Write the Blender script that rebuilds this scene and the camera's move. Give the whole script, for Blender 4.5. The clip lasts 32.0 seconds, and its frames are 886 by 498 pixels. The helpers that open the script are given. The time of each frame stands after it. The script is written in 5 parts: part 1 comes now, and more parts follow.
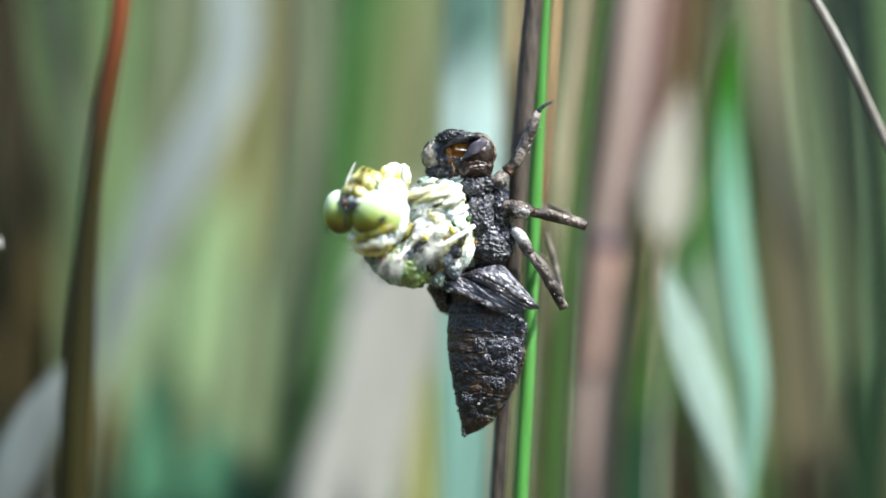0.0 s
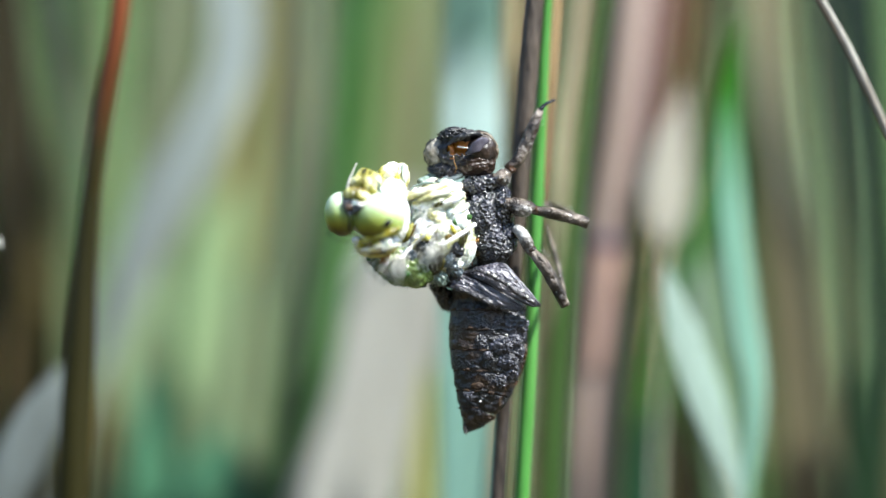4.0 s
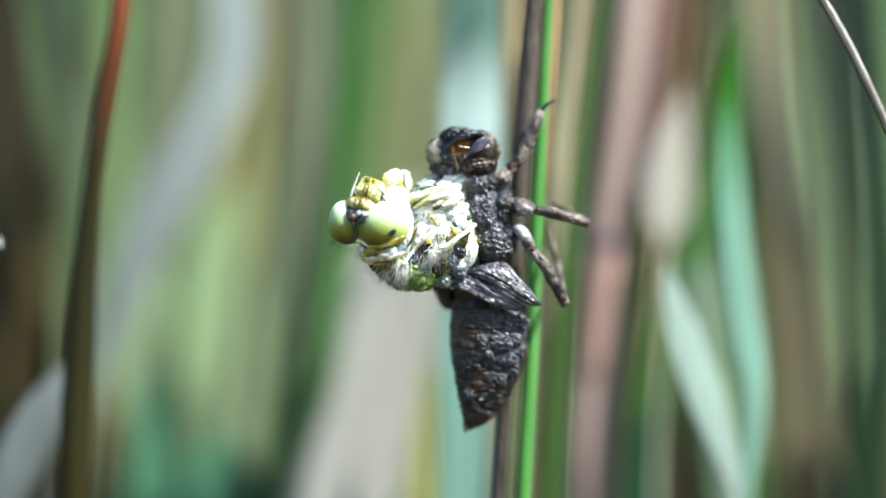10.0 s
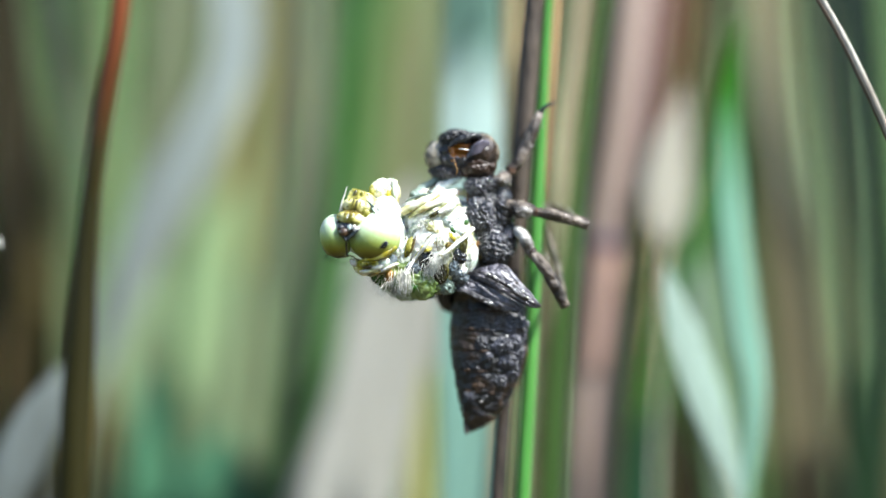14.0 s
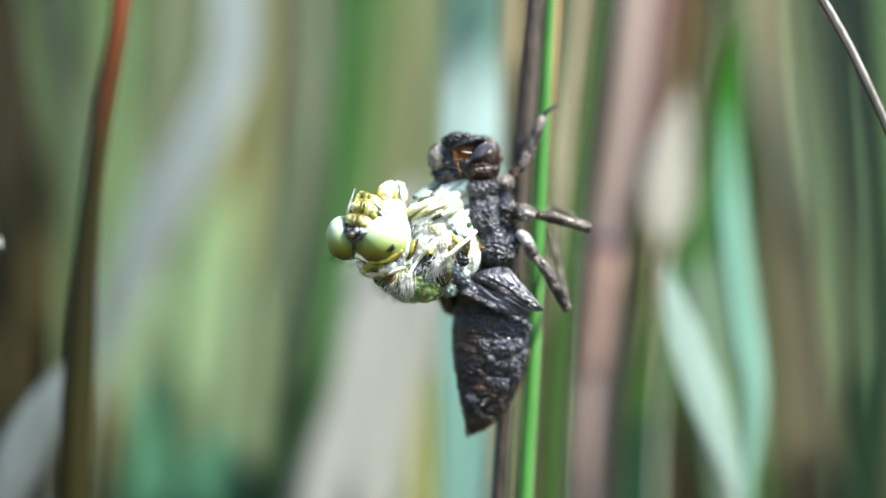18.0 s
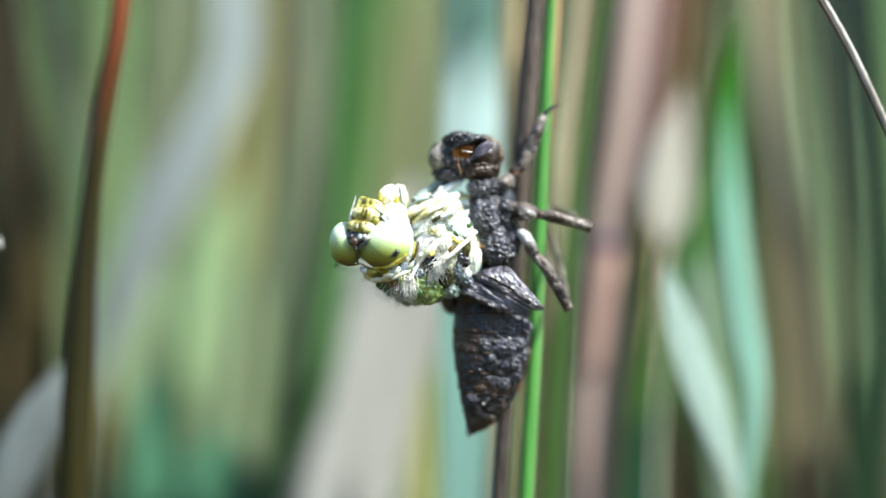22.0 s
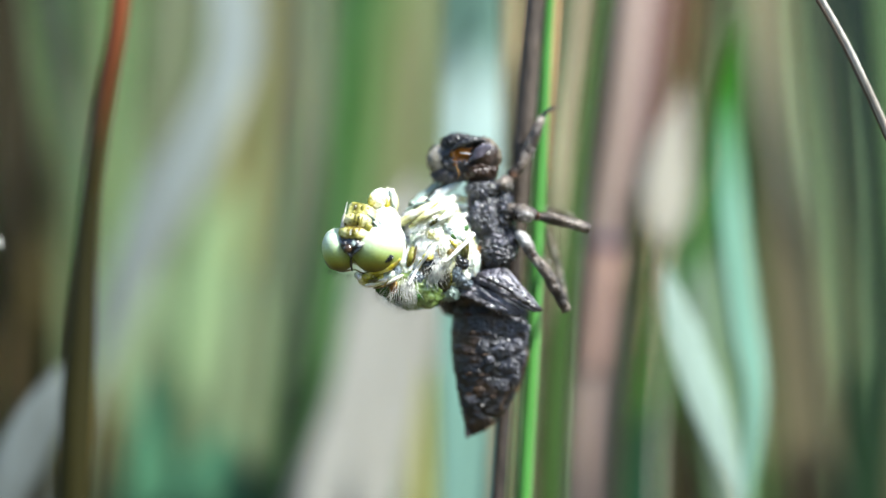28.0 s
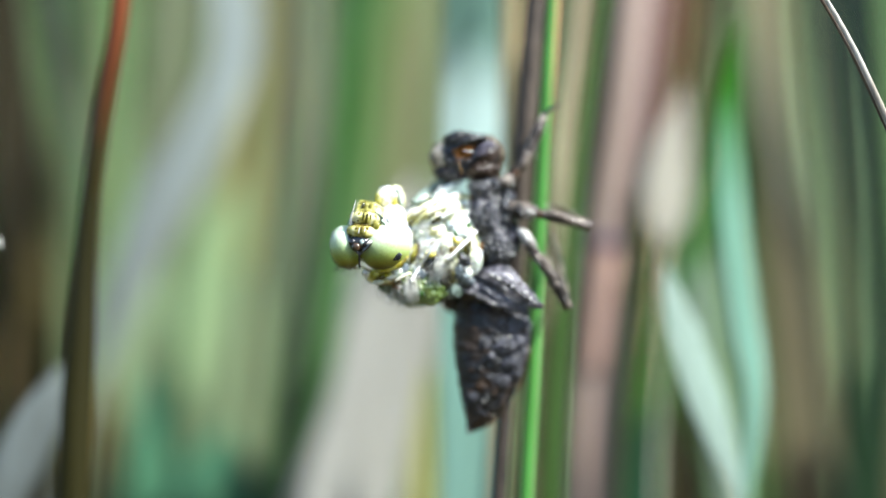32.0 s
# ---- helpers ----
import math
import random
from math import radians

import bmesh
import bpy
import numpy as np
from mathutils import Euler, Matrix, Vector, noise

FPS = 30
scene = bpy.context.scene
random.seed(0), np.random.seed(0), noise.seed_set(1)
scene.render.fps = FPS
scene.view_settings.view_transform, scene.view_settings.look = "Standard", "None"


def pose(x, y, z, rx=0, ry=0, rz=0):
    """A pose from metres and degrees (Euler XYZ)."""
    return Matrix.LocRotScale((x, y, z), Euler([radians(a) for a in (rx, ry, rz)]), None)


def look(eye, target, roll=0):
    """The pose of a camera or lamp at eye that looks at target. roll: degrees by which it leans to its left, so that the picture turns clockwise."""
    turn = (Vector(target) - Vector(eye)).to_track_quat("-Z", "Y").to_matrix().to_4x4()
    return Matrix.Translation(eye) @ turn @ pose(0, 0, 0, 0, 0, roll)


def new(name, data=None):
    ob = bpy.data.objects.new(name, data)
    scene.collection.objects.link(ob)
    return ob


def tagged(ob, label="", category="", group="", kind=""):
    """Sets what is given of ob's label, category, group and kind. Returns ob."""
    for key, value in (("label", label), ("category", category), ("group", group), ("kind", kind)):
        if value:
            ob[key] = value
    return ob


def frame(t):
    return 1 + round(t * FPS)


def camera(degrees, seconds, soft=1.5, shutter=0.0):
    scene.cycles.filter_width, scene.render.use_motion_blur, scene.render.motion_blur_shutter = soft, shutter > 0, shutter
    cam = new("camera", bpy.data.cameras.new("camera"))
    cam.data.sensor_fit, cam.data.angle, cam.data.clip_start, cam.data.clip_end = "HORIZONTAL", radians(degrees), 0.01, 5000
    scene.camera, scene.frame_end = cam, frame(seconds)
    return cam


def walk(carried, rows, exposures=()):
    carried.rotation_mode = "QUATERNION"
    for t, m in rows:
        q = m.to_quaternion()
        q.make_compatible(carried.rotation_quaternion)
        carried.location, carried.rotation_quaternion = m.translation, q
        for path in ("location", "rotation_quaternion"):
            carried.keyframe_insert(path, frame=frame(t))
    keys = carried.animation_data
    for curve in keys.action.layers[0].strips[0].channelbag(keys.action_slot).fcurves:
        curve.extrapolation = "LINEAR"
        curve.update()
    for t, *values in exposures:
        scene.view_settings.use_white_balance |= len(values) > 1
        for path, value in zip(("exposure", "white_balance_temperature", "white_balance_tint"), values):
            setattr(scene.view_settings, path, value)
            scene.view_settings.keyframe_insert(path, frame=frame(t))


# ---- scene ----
cam = camera(14, 32.0)
walk(cam, [(0.0, look((0, -0.3, 0.4), (0, 0, 0.4))), (32.0, look((0, -0.3, 0.4), (0, 0, 0.4)))],
     exposures=[(0.0, 1.22, 6270, 6), (6.0, 1.25, 6270, 6), (32.0, 1.3, 6270, 6)])
# a macro lens wide open: 32 mm of aperture, sharp 0.3 m away
cam.data.dof.use_dof = True
cam.data.dof.focus_distance = 0.2985
cam.data.dof.aperture_fstop = 4.6

# ---- light: high sun over the camera's shoulder, clear sky ----
SUN_AZIMUTH, SUN_HEIGHT = 57.0, 50.0   # degrees to the side of the view's reverse, and above the horizon
to_sun = Vector((math.sin(radians(SUN_AZIMUTH)) * math.cos(radians(SUN_HEIGHT)),
                 -math.cos(radians(SUN_AZIMUTH)) * math.cos(radians(SUN_HEIGHT)),
                 math.sin(radians(SUN_HEIGHT))))
world = bpy.data.worlds.new("sky")
scene.world = world
world.use_nodes = True
wt = world.node_tree
sky = wt.nodes.new("ShaderNodeTexSky")
sky.sky_type, sky.sun_disc = "NISHITA", False
sky.sun_elevation = radians(SUN_HEIGHT)
sky.sun_rotation = math.atan2(to_sun.x, to_sun.y)
wt.links.new(sky.outputs[0], wt.nodes["Background"].inputs[0])
wt.nodes["Background"].inputs[1].default_value = 0.135
sun = new("sun", bpy.data.lights.new("sun", "SUN"))
sun.data.energy, sun.data.angle, sun.data.color = 4.7, radians(0.5), (1.0, 0.97, 0.92)
sun.matrix_world = look(to_sun, (0, 0, 0))


# ---- materials ----
def lin(c):
    """A colour given as hex, in linear light."""
    v = [int(c[i:i + 2], 16) / 255 for i in (0, 2, 4)]
    return [x / 12.92 if x < 0.04045 else ((x + 0.055) / 1.055) ** 2.4 for x in v] + [1]


def surface(name, stops, scale=900, rough=0.5, bump=0.3, bump_scale=None, stretch=(1, 1, 1), spread=(0.3, 0.7), coat=0.0,
            leaf=0.0, sss=0.0, bump_detail=6.0, axis=None, speck=None, spec=0.5, isle=False, bump_size=0.0002, wobble=0.22, grain_turn=None):
    """Colours along a ramp, driven by noise at two scales, or by the height on the thing (axis), with grain, relief and gloss."""
    m = bpy.data.materials.new(name)
    m.use_nodes = True
    t = m.node_tree
    bs = t.nodes["Principled BSDF"]
    co = t.nodes.new("ShaderNodeTexCoord")
    mp = t.nodes.new("ShaderNodeMapping")
    mp.inputs["Scale"].default_value = stretch
    if grain_turn is not None:
        mp.vector_type = "TEXTURE"
        mp.inputs["Rotation"].default_value = (0, radians(grain_turn), 0)
        mp.inputs["Scale"].default_value = [1 / x for x in stretch]
    t.links.new(co.outputs["Object"], mp.inputs[0])
    big = t.nodes.new("ShaderNodeTexNoise")
    big.inputs["Scale"].default_value, big.inputs["Detail"].default_value = scale, 5
    t.links.new(mp.outputs[0], big.inputs[0])
    fine = t.nodes.new("ShaderNodeTexNoise")
    fine.inputs["Scale"].default_value, fine.inputs["Detail"].default_value = bump_scale or scale * 5, bump_detail
    t.links.new(mp.outputs[0], fine.inputs[0])
    ramp = t.nodes.new("ShaderNodeValToRGB")
    n = len(stops)
    while len(ramp.color_ramp.elements) < n:
        ramp.color_ramp.elements.new(0.5)
    for i, c in enumerate(stops):
        ramp.color_ramp.elements[i].position = spread[0] + (spread[1] - spread[0]) * i / max(1, n - 1)
        ramp.color_ramp.elements[i].color = lin(c)
    if axis is not None:
        sep = t.nodes.new("ShaderNodeSeparateXYZ")
        t.links.new(co.outputs["Generated"], sep.inputs[0])
        add = t.nodes.new("ShaderNodeMath")
        add.operation = "MULTIPLY_ADD"
        t.links.new(big.outputs[0], add.inputs[0])
        add.inputs[1].default_value = wobble
        t.links.new(sep.outputs[axis], add.inputs[2])
        sub = t.nodes.new("ShaderNodeMath")
        sub.operation = "SUBTRACT"
        t.links.new(add.outputs[0], sub.inputs[0])
        sub.inputs[1].default_value = wobble / 2
        drive = sub.outputs[0]
    elif isle:
        geo = t.nodes.new("ShaderNodeNewGeometry")
        drive = geo.outputs["Random Per Island"]
    else:
        drive = big.outputs[0]
    t.links.new(drive, ramp.inputs[0])
    mix = t.nodes.new("ShaderNodeMix")
    mix.data_type, mix.blend_type = "RGBA", "MULTIPLY"
    mix.inputs[0].default_value = 0.55
    gr = t.nodes.new("ShaderNodeValToRGB")
    gr.color_ramp.elements[0].position, gr.color_ramp.elements[1].position = 0.25, 0.7
    gr.color_ramp.elements[0].color = (0.45, 0.42, 0.38, 1)
    t.links.new(fine.outputs[0], gr.inputs[0])
    t.links.new(ramp.outputs[0], mix.inputs[6])
    t.links.new(gr.outputs[0], mix.inputs[7])
    col = mix.outputs[2]
    if speck:
        vo = t.nodes.new("ShaderNodeTexVoronoi")
        vo.inputs["Scale"].default_value = speck[1]
        t.links.new(co.outputs["Object"], vo.inputs[0])
        lt = t.nodes.new("ShaderNodeMath")
        lt.operation = "LESS_THAN"
        lt.inputs[1].default_value = speck[2]
        t.links.new(vo.outputs[0], lt.inputs[0])
        m2 = t.nodes.new("ShaderNodeMix")
        m2.data_type = "RGBA"
        t.links.new(lt.outputs[0], m2.inputs[0])
        t.links.new(col, m2.inputs[6])
        m2.inputs[7].default_value = lin(speck[0])
        col = m2.outputs[2]
    t.links.new(col, bs.inputs["Base Color"])
    rr = t.nodes.new("ShaderNodeMapRange")
    rr.inputs[3].default_value, rr.inputs[4].default_value = max(0.05, rough - 0.15), min(1, rough + 0.15)
    t.links.new(fine.outputs[0], rr.inputs[0])
    t.links.new(rr.outputs[0], bs.inputs["Roughness"])
    bs.inputs["Specular IOR Level"].default_value = spec
    bs.inputs["Coat Weight"].default_value = coat
    bs.inputs["Coat Roughness"].default_value = 0.07
    if sss:
        bs.inputs["Subsurface Weight"].default_value = sss
        bs.inputs["Subsurface Radius"].default_value = (1.0, 0.8, 0.4)
        bs.inputs["Subsurface Scale"].default_value = 0.0006
    bp = t.nodes.new("ShaderNodeBump")
    bp.inputs["Strength"].default_value, bp.inputs["Distance"].default_value = bump, bump_size
    t.links.new(fine.outputs[0], bp.inputs["Height"])
    t.links.new(bp.outputs[0], bs.inputs["Normal"])
    if leaf:
        tr = t.nodes.new("ShaderNodeBsdfTranslucent")
        t.links.new(col, tr.inputs[0])
        ms = t.nodes.new("ShaderNodeMixShader")
        ms.inputs[0].default_value = leaf
        t.links.new(bs.outputs[0], ms.inputs[1])
        t.links.new(tr.outputs[0], ms.inputs[2])
        t.links.new(ms.outputs[0], t.nodes["Material Output"].inputs[0])
    return m


LONG = (1, 1, 0.06)      # streaks that run along upright stems
SKIN = surface("dried_skin", ["050507", "0c0c12", "1b1b25", "343443"], 620, 0.24, 1.0, 2600, spread=(0.32, 0.74), coat=0.35, spec=0.8, bump_detail=1.5, bump_size=0.0007)
SKIN_WARM = surface("dried_skin_warm", ["0f0a07", "2a1a0e", "583616", "241b17"], 500, 0.3, 1.0, 2200, coat=0.3, spec=0.6, bump_detail=1.5, bump_size=0.0005)
HEAD_SKIN = surface("head_shell_skin", ["060607", "121116", "25222a", "443f48"], 520, 0.42, 1.0, 1800, spread=(0.32, 0.74), coat=0.1, spec=0.7, bump_detail=4.0, bump_size=0.0004)
# grey pads; some of their sheen is painted in by the lighter greys
PAD = surface("wing_pad_skin", ["131317", "302f38", "5e5b66", "8c8992", "33313a"], 800, 0.36, 1.0, 2400, stretch=(0.5, 1, 1), grain_turn=33, coat=0.2, spec=0.8, bump_detail=3.0, bump_size=0.0005)
LEG_SKIN = surface("leg_skin", ["15100c", "352b23", "71655a", "b0a69c"], 620, 0.38, 1.0, 1800, coat=0.2, bump_size=0.0005)
PALE_JOINT = surface("pale_joint", ["191412", "403a36", "8a8682", "d0ceca"], 500, 0.26, 0.8, 2000, coat=0.4, bump_size=0.0005)
AMBER = surface("amber_lining", ["6a2c06", "c06a14", "e0963a"], 400, 0.3, 0.5, 2500, leaf=0.35, coat=0.4)
SHELL_EYE = surface("eye_shell", ["0a0706", "1a110b", "33241a", "241a16", "4a3c36"], 420, 0.42, 0.8, 1500, coat=0.15, spec=0.6, bump_detail=3.0, bump_size=0.0003)
SHELL_PALE = surface("pale_eye_shell", ["4a4238", "a0978a", "ccc4b4", "6a6256"], 420, 0.35, 0.6, 2200, leaf=0.3, coat=0.3)
THREAD = surface("white_thread", ["e8e4da", "ffffff"], 900, 0.4, 0.2)
# green over olive yellow, with glare above and shading below painted into the ramp
EYE = surface("compound_eye", ["5a4a10", "8c8a24", "9cac50", "b0c684", "c4d8ac", "d4e4c8"], 260, 0.42, 0.12, 9000, spread=(0.02, 0.72), axis=2, coat=0.12, sss=0.2, bump_size=0.00004, wobble=0.14)
YELLOW = surface("teneral_yellow", ["6c6206", "b8ac24", "dcd670", "f2f0c8"], 620, 0.28, 0.4, 1800, spread=(0.34, 0.64), coat=0.4, sss=0.2, bump_size=0.0003)
FACE = surface("face_yellow", ["747024", "a8a044", "cec870", "eae6b2", "bcb874"], 900, 0.28, 0.5, 2400, stretch=(1, 1, 0.45), spread=(0.34, 0.66), coat=0.4, bump_size=0.0003)
CREAM = surface("teneral_cream", ["a49c4c", "dcd8a0", "f4f2dc", "fdfdf6"], 480, 0.26, 0.35, 1500, spread=(0.3, 0.56), coat=0.5, sss=0.25, bump_size=0.0003)
PALE = surface("teneral_pale", ["7a8870", "bac6b8", "e2e8e0", "f6f8f6"], 420, 0.24, 0.35, 1100, spread=(0.3, 0.62), coat=0.5, sss=0.25, bump_size=0.0003)
WHITE = surface("teneral_white", ["5a5a2c", "a0a270", "d6d8b8", "f4f6ea", "ffffff"], 620, 0.26, 0.45, 1900, stretch=(0.4, 1, 1), grain_turn=-30, spread=(0.33, 0.56), coat=0.4, sss=0.1, bump_size=0.0004)
SILVER = surface("teneral_silver", ["5e6e6a", "b0c0ba", "e8efec"], 500, 0.18, 0.35, 1500, coat=0.8, bump_size=0.0004)
GREYGREEN = surface("teneral_grey_green", ["3e4c44", "7c8e84", "b8c6be"], 500, 0.25, 0.35, 1500, coat=0.6, bump_size=0.0004)
WETGREY = surface("wet_grey_skin", ["14181a", "343c40", "66727a", "b8c4cc"], 620, 0.12, 0.4, 1800, spread=(0.34, 0.66), coat=1.0, bump_size=0.0004)
OLIVE = surface("teneral_olive", ["26240a", "565214", "8a862c", "b4b060"], 900, 0.25, 0.4, 2200, stretch=(1, 1, 0.35), spread=(0.36, 0.66), coat=0.5, bump_size=0.0003)
DARKBAND = surface("dark_mark", ["0a0a0c", "17171a", "2c2822", "44403c"], 800, 0.25, 0.5, 2000, spread=(0.35, 0.75), coat=0.6)
TAN_MARK = surface("tan_mark", ["50420f", "7c6a22", "a29042"], 700, 0.35, 0.3, 2000)
BROWN = surface("brown_mark", ["30240a", "5a4a14", "8a7834"], 700, 0.35, 0.3, 2000)
AMBERSKIN = surface("amber_mark", ["4a2c0a", "8a5a1c", "b49048"], 600, 0.3, 0.3, 2000, coat=0.4)
KNOB = surface("brown_knob", ["1c140e", "3c2c1e", "5c4630"], 900, 0.2, 0.2, coat=0.6)
GREENLOBE = surface("teneral_green", ["18200c", "38481c", "5c7234", "84945a", "3e4e28"], 420, 0.14, 0.4, 1700, spread=(0.32, 0.7), coat=0.8, sss=0.05, bump_size=0.0003)
GREENMARK = surface("fresh_green_mark", ["10200a", "264c16", "3e6c26", "688656"], 420, 0.16, 0.35, 1500, spread=(0.32, 0.7), coat=0.6, sss=0.05, bump_size=0.0003)
HAIR = surface("pale_hair", ["cfcfc4", "f4f4ee"], 900, 0.4, 0.1)
DARKHAIR = surface("dark_hair", ["15120e", "2a241c"], 900, 0.4, 0.1)
GREEN_STEM = surface("green_rush", ["356e28", "4c8a3c", "6aa456"], 300, 0.36, 0.3, 2000, LONG, coat=0.15, sss=0.05)
DRY_STEM = surface("dry_rush", ["0c0907", "251c17", "50453b", "2a211a"], 480, 0.6, 0.9, 1300, (1, 1, 0.3), bump_size=0.0004)


def leaf(name, a, b, c=None, axis=None, gloss=0.4, thin=0.3, spread=(0.35, 0.65), wobble=0.03):
    return surface(name, [a, b] + ([c] if c else []), 60, gloss, 0.25, 900, LONG, axis=axis, leaf=thin, spread=spread, wobble=wobble, spec=0.22)


# ---- helpers for the things: sizes in millimetres round the sharp point, 0.4 m over the ground ----
MID = Vector((0, 0, 0.4))
ORIGIN = {}


def metres(p):
    return Vector(p) * 0.001 + MID


def thing(name, base, label, category, group=""):
    ob = new(name)
    ob.empty_display_size = 0.005
    ob.location = metres(base)
    ORIGIN[ob] = metres(base)
    return tagged(ob, label, category, group)


def part(name, bm, material, parent=None, label="", origin=None, smooth=True):
    """Links a bmesh, drawn in millimetres, as one mesh object under a thing or a part."""
    me = bpy.data.meshes.new(name)
    o = metres(origin) if origin else (ORIGIN[parent] if parent else metres((0, 0, -400)))
    bmesh.ops.recalc_face_normals(bm, faces=bm.faces)
    for v in bm.verts:
        v.co = v.co * 0.001 + MID - o
    bm.to_mesh(me)
    bm.free()
    me.polygons.foreach_set("use_smooth", [smooth] * len(me.polygons))
    me.materials.append(material)
    ob = new(name, me)
    ORIGIN[ob] = o
    if parent:
        ob.parent = parent
        ob.location = o - ORIGIN[parent]
    else:
        ob.location = o
    return tagged(ob, label)


def blob(c, r, sub=3, rough=0.06, freq=0.9, turn=(0, 0, 0), bm=None, keep=None, seed=0):
    """A rounded, uneven lump."""
    out = bm or bmesh.new()
    made = bmesh.ops.create_icosphere(out, subdivisions=sub, radius=1)["verts"]
    m = Euler([radians(a) for a in turn]).to_matrix()
    c = Vector(c)
    for v in made:
        d = v.co.normalized()
        k = 1 + rough * (noise.noise(d * freq * 2.2 + Vector((seed, 7, c.x))) + 0.6 * noise.noise(d * freq * 6 + Vector((c.z, seed, 3))))
        v.co = m @ Vector((d.x * r[0] * k, d.y * r[1] * k, d.z * r[2] * k)) + c
    if keep:
        gone = [f for f in out.faces if not keep(f.calc_center_median())]
        bmesh.ops.delete(out, geom=gone, context="FACES")
    return out


def crumple(bm, amp, freq, where=None):
    """Dents a dense mesh into sharp folds and pits."""
    bm.normal_update()
    for v in bm.verts:
        p = v.co * freq
        d = 0.55 - 2.2 * abs(noise.noise(p)) + 0.7 * noise.noise(p * 2.3) + 0.35 * noise.noise(p * 4.7)
        v.co += v.normal * d * amp * (where(v.co) if where else 1)
    return bm


def folds(bm, amp, along, fine=1.6, centre=(0, 0, 0)):
    """Raises long soft folds that run along a direction."""
    bm.normal_update()
    g = Vector(along).normalized()
    for v in bm.verts:
        p = v.co - Vector(centre)
        q = (p - g * p.dot(g)) * fine + g * p.dot(g) * fine * 0.28
        d = 0.45 - 1.5 * abs(noise.noise(q)) + 0.5 * noise.noise(q * 2.1) + 0.3 * noise.noise(p * 3.3)
        v.co += v.normal * d * amp
    return bm


def block(c, r, turn=(0, 0, 0), k=0.55, rough=0.12):
    """A lump with flattened sides, as of a jaw or a plate."""
    bm = bmesh.new()
    m = Euler([radians(a) for a in turn]).to_matrix()
    for v in bmesh.ops.create_icosphere(bm, subdivisions=4, radius=1)["verts"]:
        d = Vector([math.copysign(abs(x) ** k, x) for x in v.co.normalized()])
        d *= (1 + rough * noise.noise(v.co * 2.6 + Vector(c))) * 0.86
        v.co = m @ Vector((d.x * r[0], d.y * r[1], d.z * r[2])) + Vector(c)
    return bm


def curve_at(pts, u):
    """A point on the smooth line through pts, with tangents that allow for uneven spacing."""
    n = len(pts) - 1
    x = min(max(u, 0), 1) * n
    i = min(int(x), n - 1)
    f = x - i
    q = [Vector(pts[min(max(i + k, 0), n)]) for k in (-1, 0, 1, 2)]
    a, h, b = (max(1e-6, (q[k + 1] - q[k]).length) for k in range(3))
    v = [(q[k + 1] - q[k]) / d for k, d in enumerate((a, h, b))]
    m0 = v[1] if i == 0 else (v[0] * h + v[1] * a) / (a + h)
    m1 = v[1] if i == n - 1 else (v[1] * b + v[2] * h) / (h + b)
    f2, f3 = f * f, f ** 3
    return q[1] * (2 * f3 - 3 * f2 + 1) + m0 * h * (f3 - 2 * f2 + f) + q[2] * (3 * f2 - 2 * f3) + m1 * h * (f3 - f2)


def sweep(pts, wide, deep=None, n=10, rings=16, side=(1, 0, 0), bm=None, rough=0.0, fold=0.0):
    """A tapered stem, leg or blade along a smooth line; wide and deep are half widths along it. fold bends a blade into a gutter."""
    out = bm or bmesh.new()
    deep = deep or wide
    side = Vector(side)
    loops = []
    for k in range(rings + 1):
        u = k / rings
        p = curve_at(pts, u)
        t = (curve_at(pts, u + 0.01) - curve_at(pts, u - 0.01)).normalized()
        s = (side - t * side.dot(t)).normalized()
        b = t.cross(s)
        x = u * (len(wide) - 1)
        i = min(int(x), len(wide) - 2)
        w = wide[i] + (wide[i + 1] - wide[i]) * (x - i)
        x = u * (len(deep) - 1)
        i = min(int(x), len(deep) - 2)
        d = deep[i] + (deep[i + 1] - deep[i]) * (x - i)
        ring = []
        for j in range(n):
            a = 2 * math.pi * j / n
            k2 = 1 + rough * noise.noise(Vector((p.x * 1.3 + 3 * math.cos(a), p.z * 1.3, p.y + 3 * math.sin(a))))
            ring.append(out.verts.new(p + s * w * math.cos(a) * k2 + b * (d * math.sin(a) * k2 + fold * w * abs(math.cos(a)))))
        loops.append(ring)
    for r0, r1 in zip(loops, loops[1:]):
        for j in range(n):
            out.faces.new((r0[j], r0[(j + 1) % n], r1[(j + 1) % n], r1[j]))
    out.faces.new(loops[0][::-1])
    out.faces.new(loops[-1])
    return out


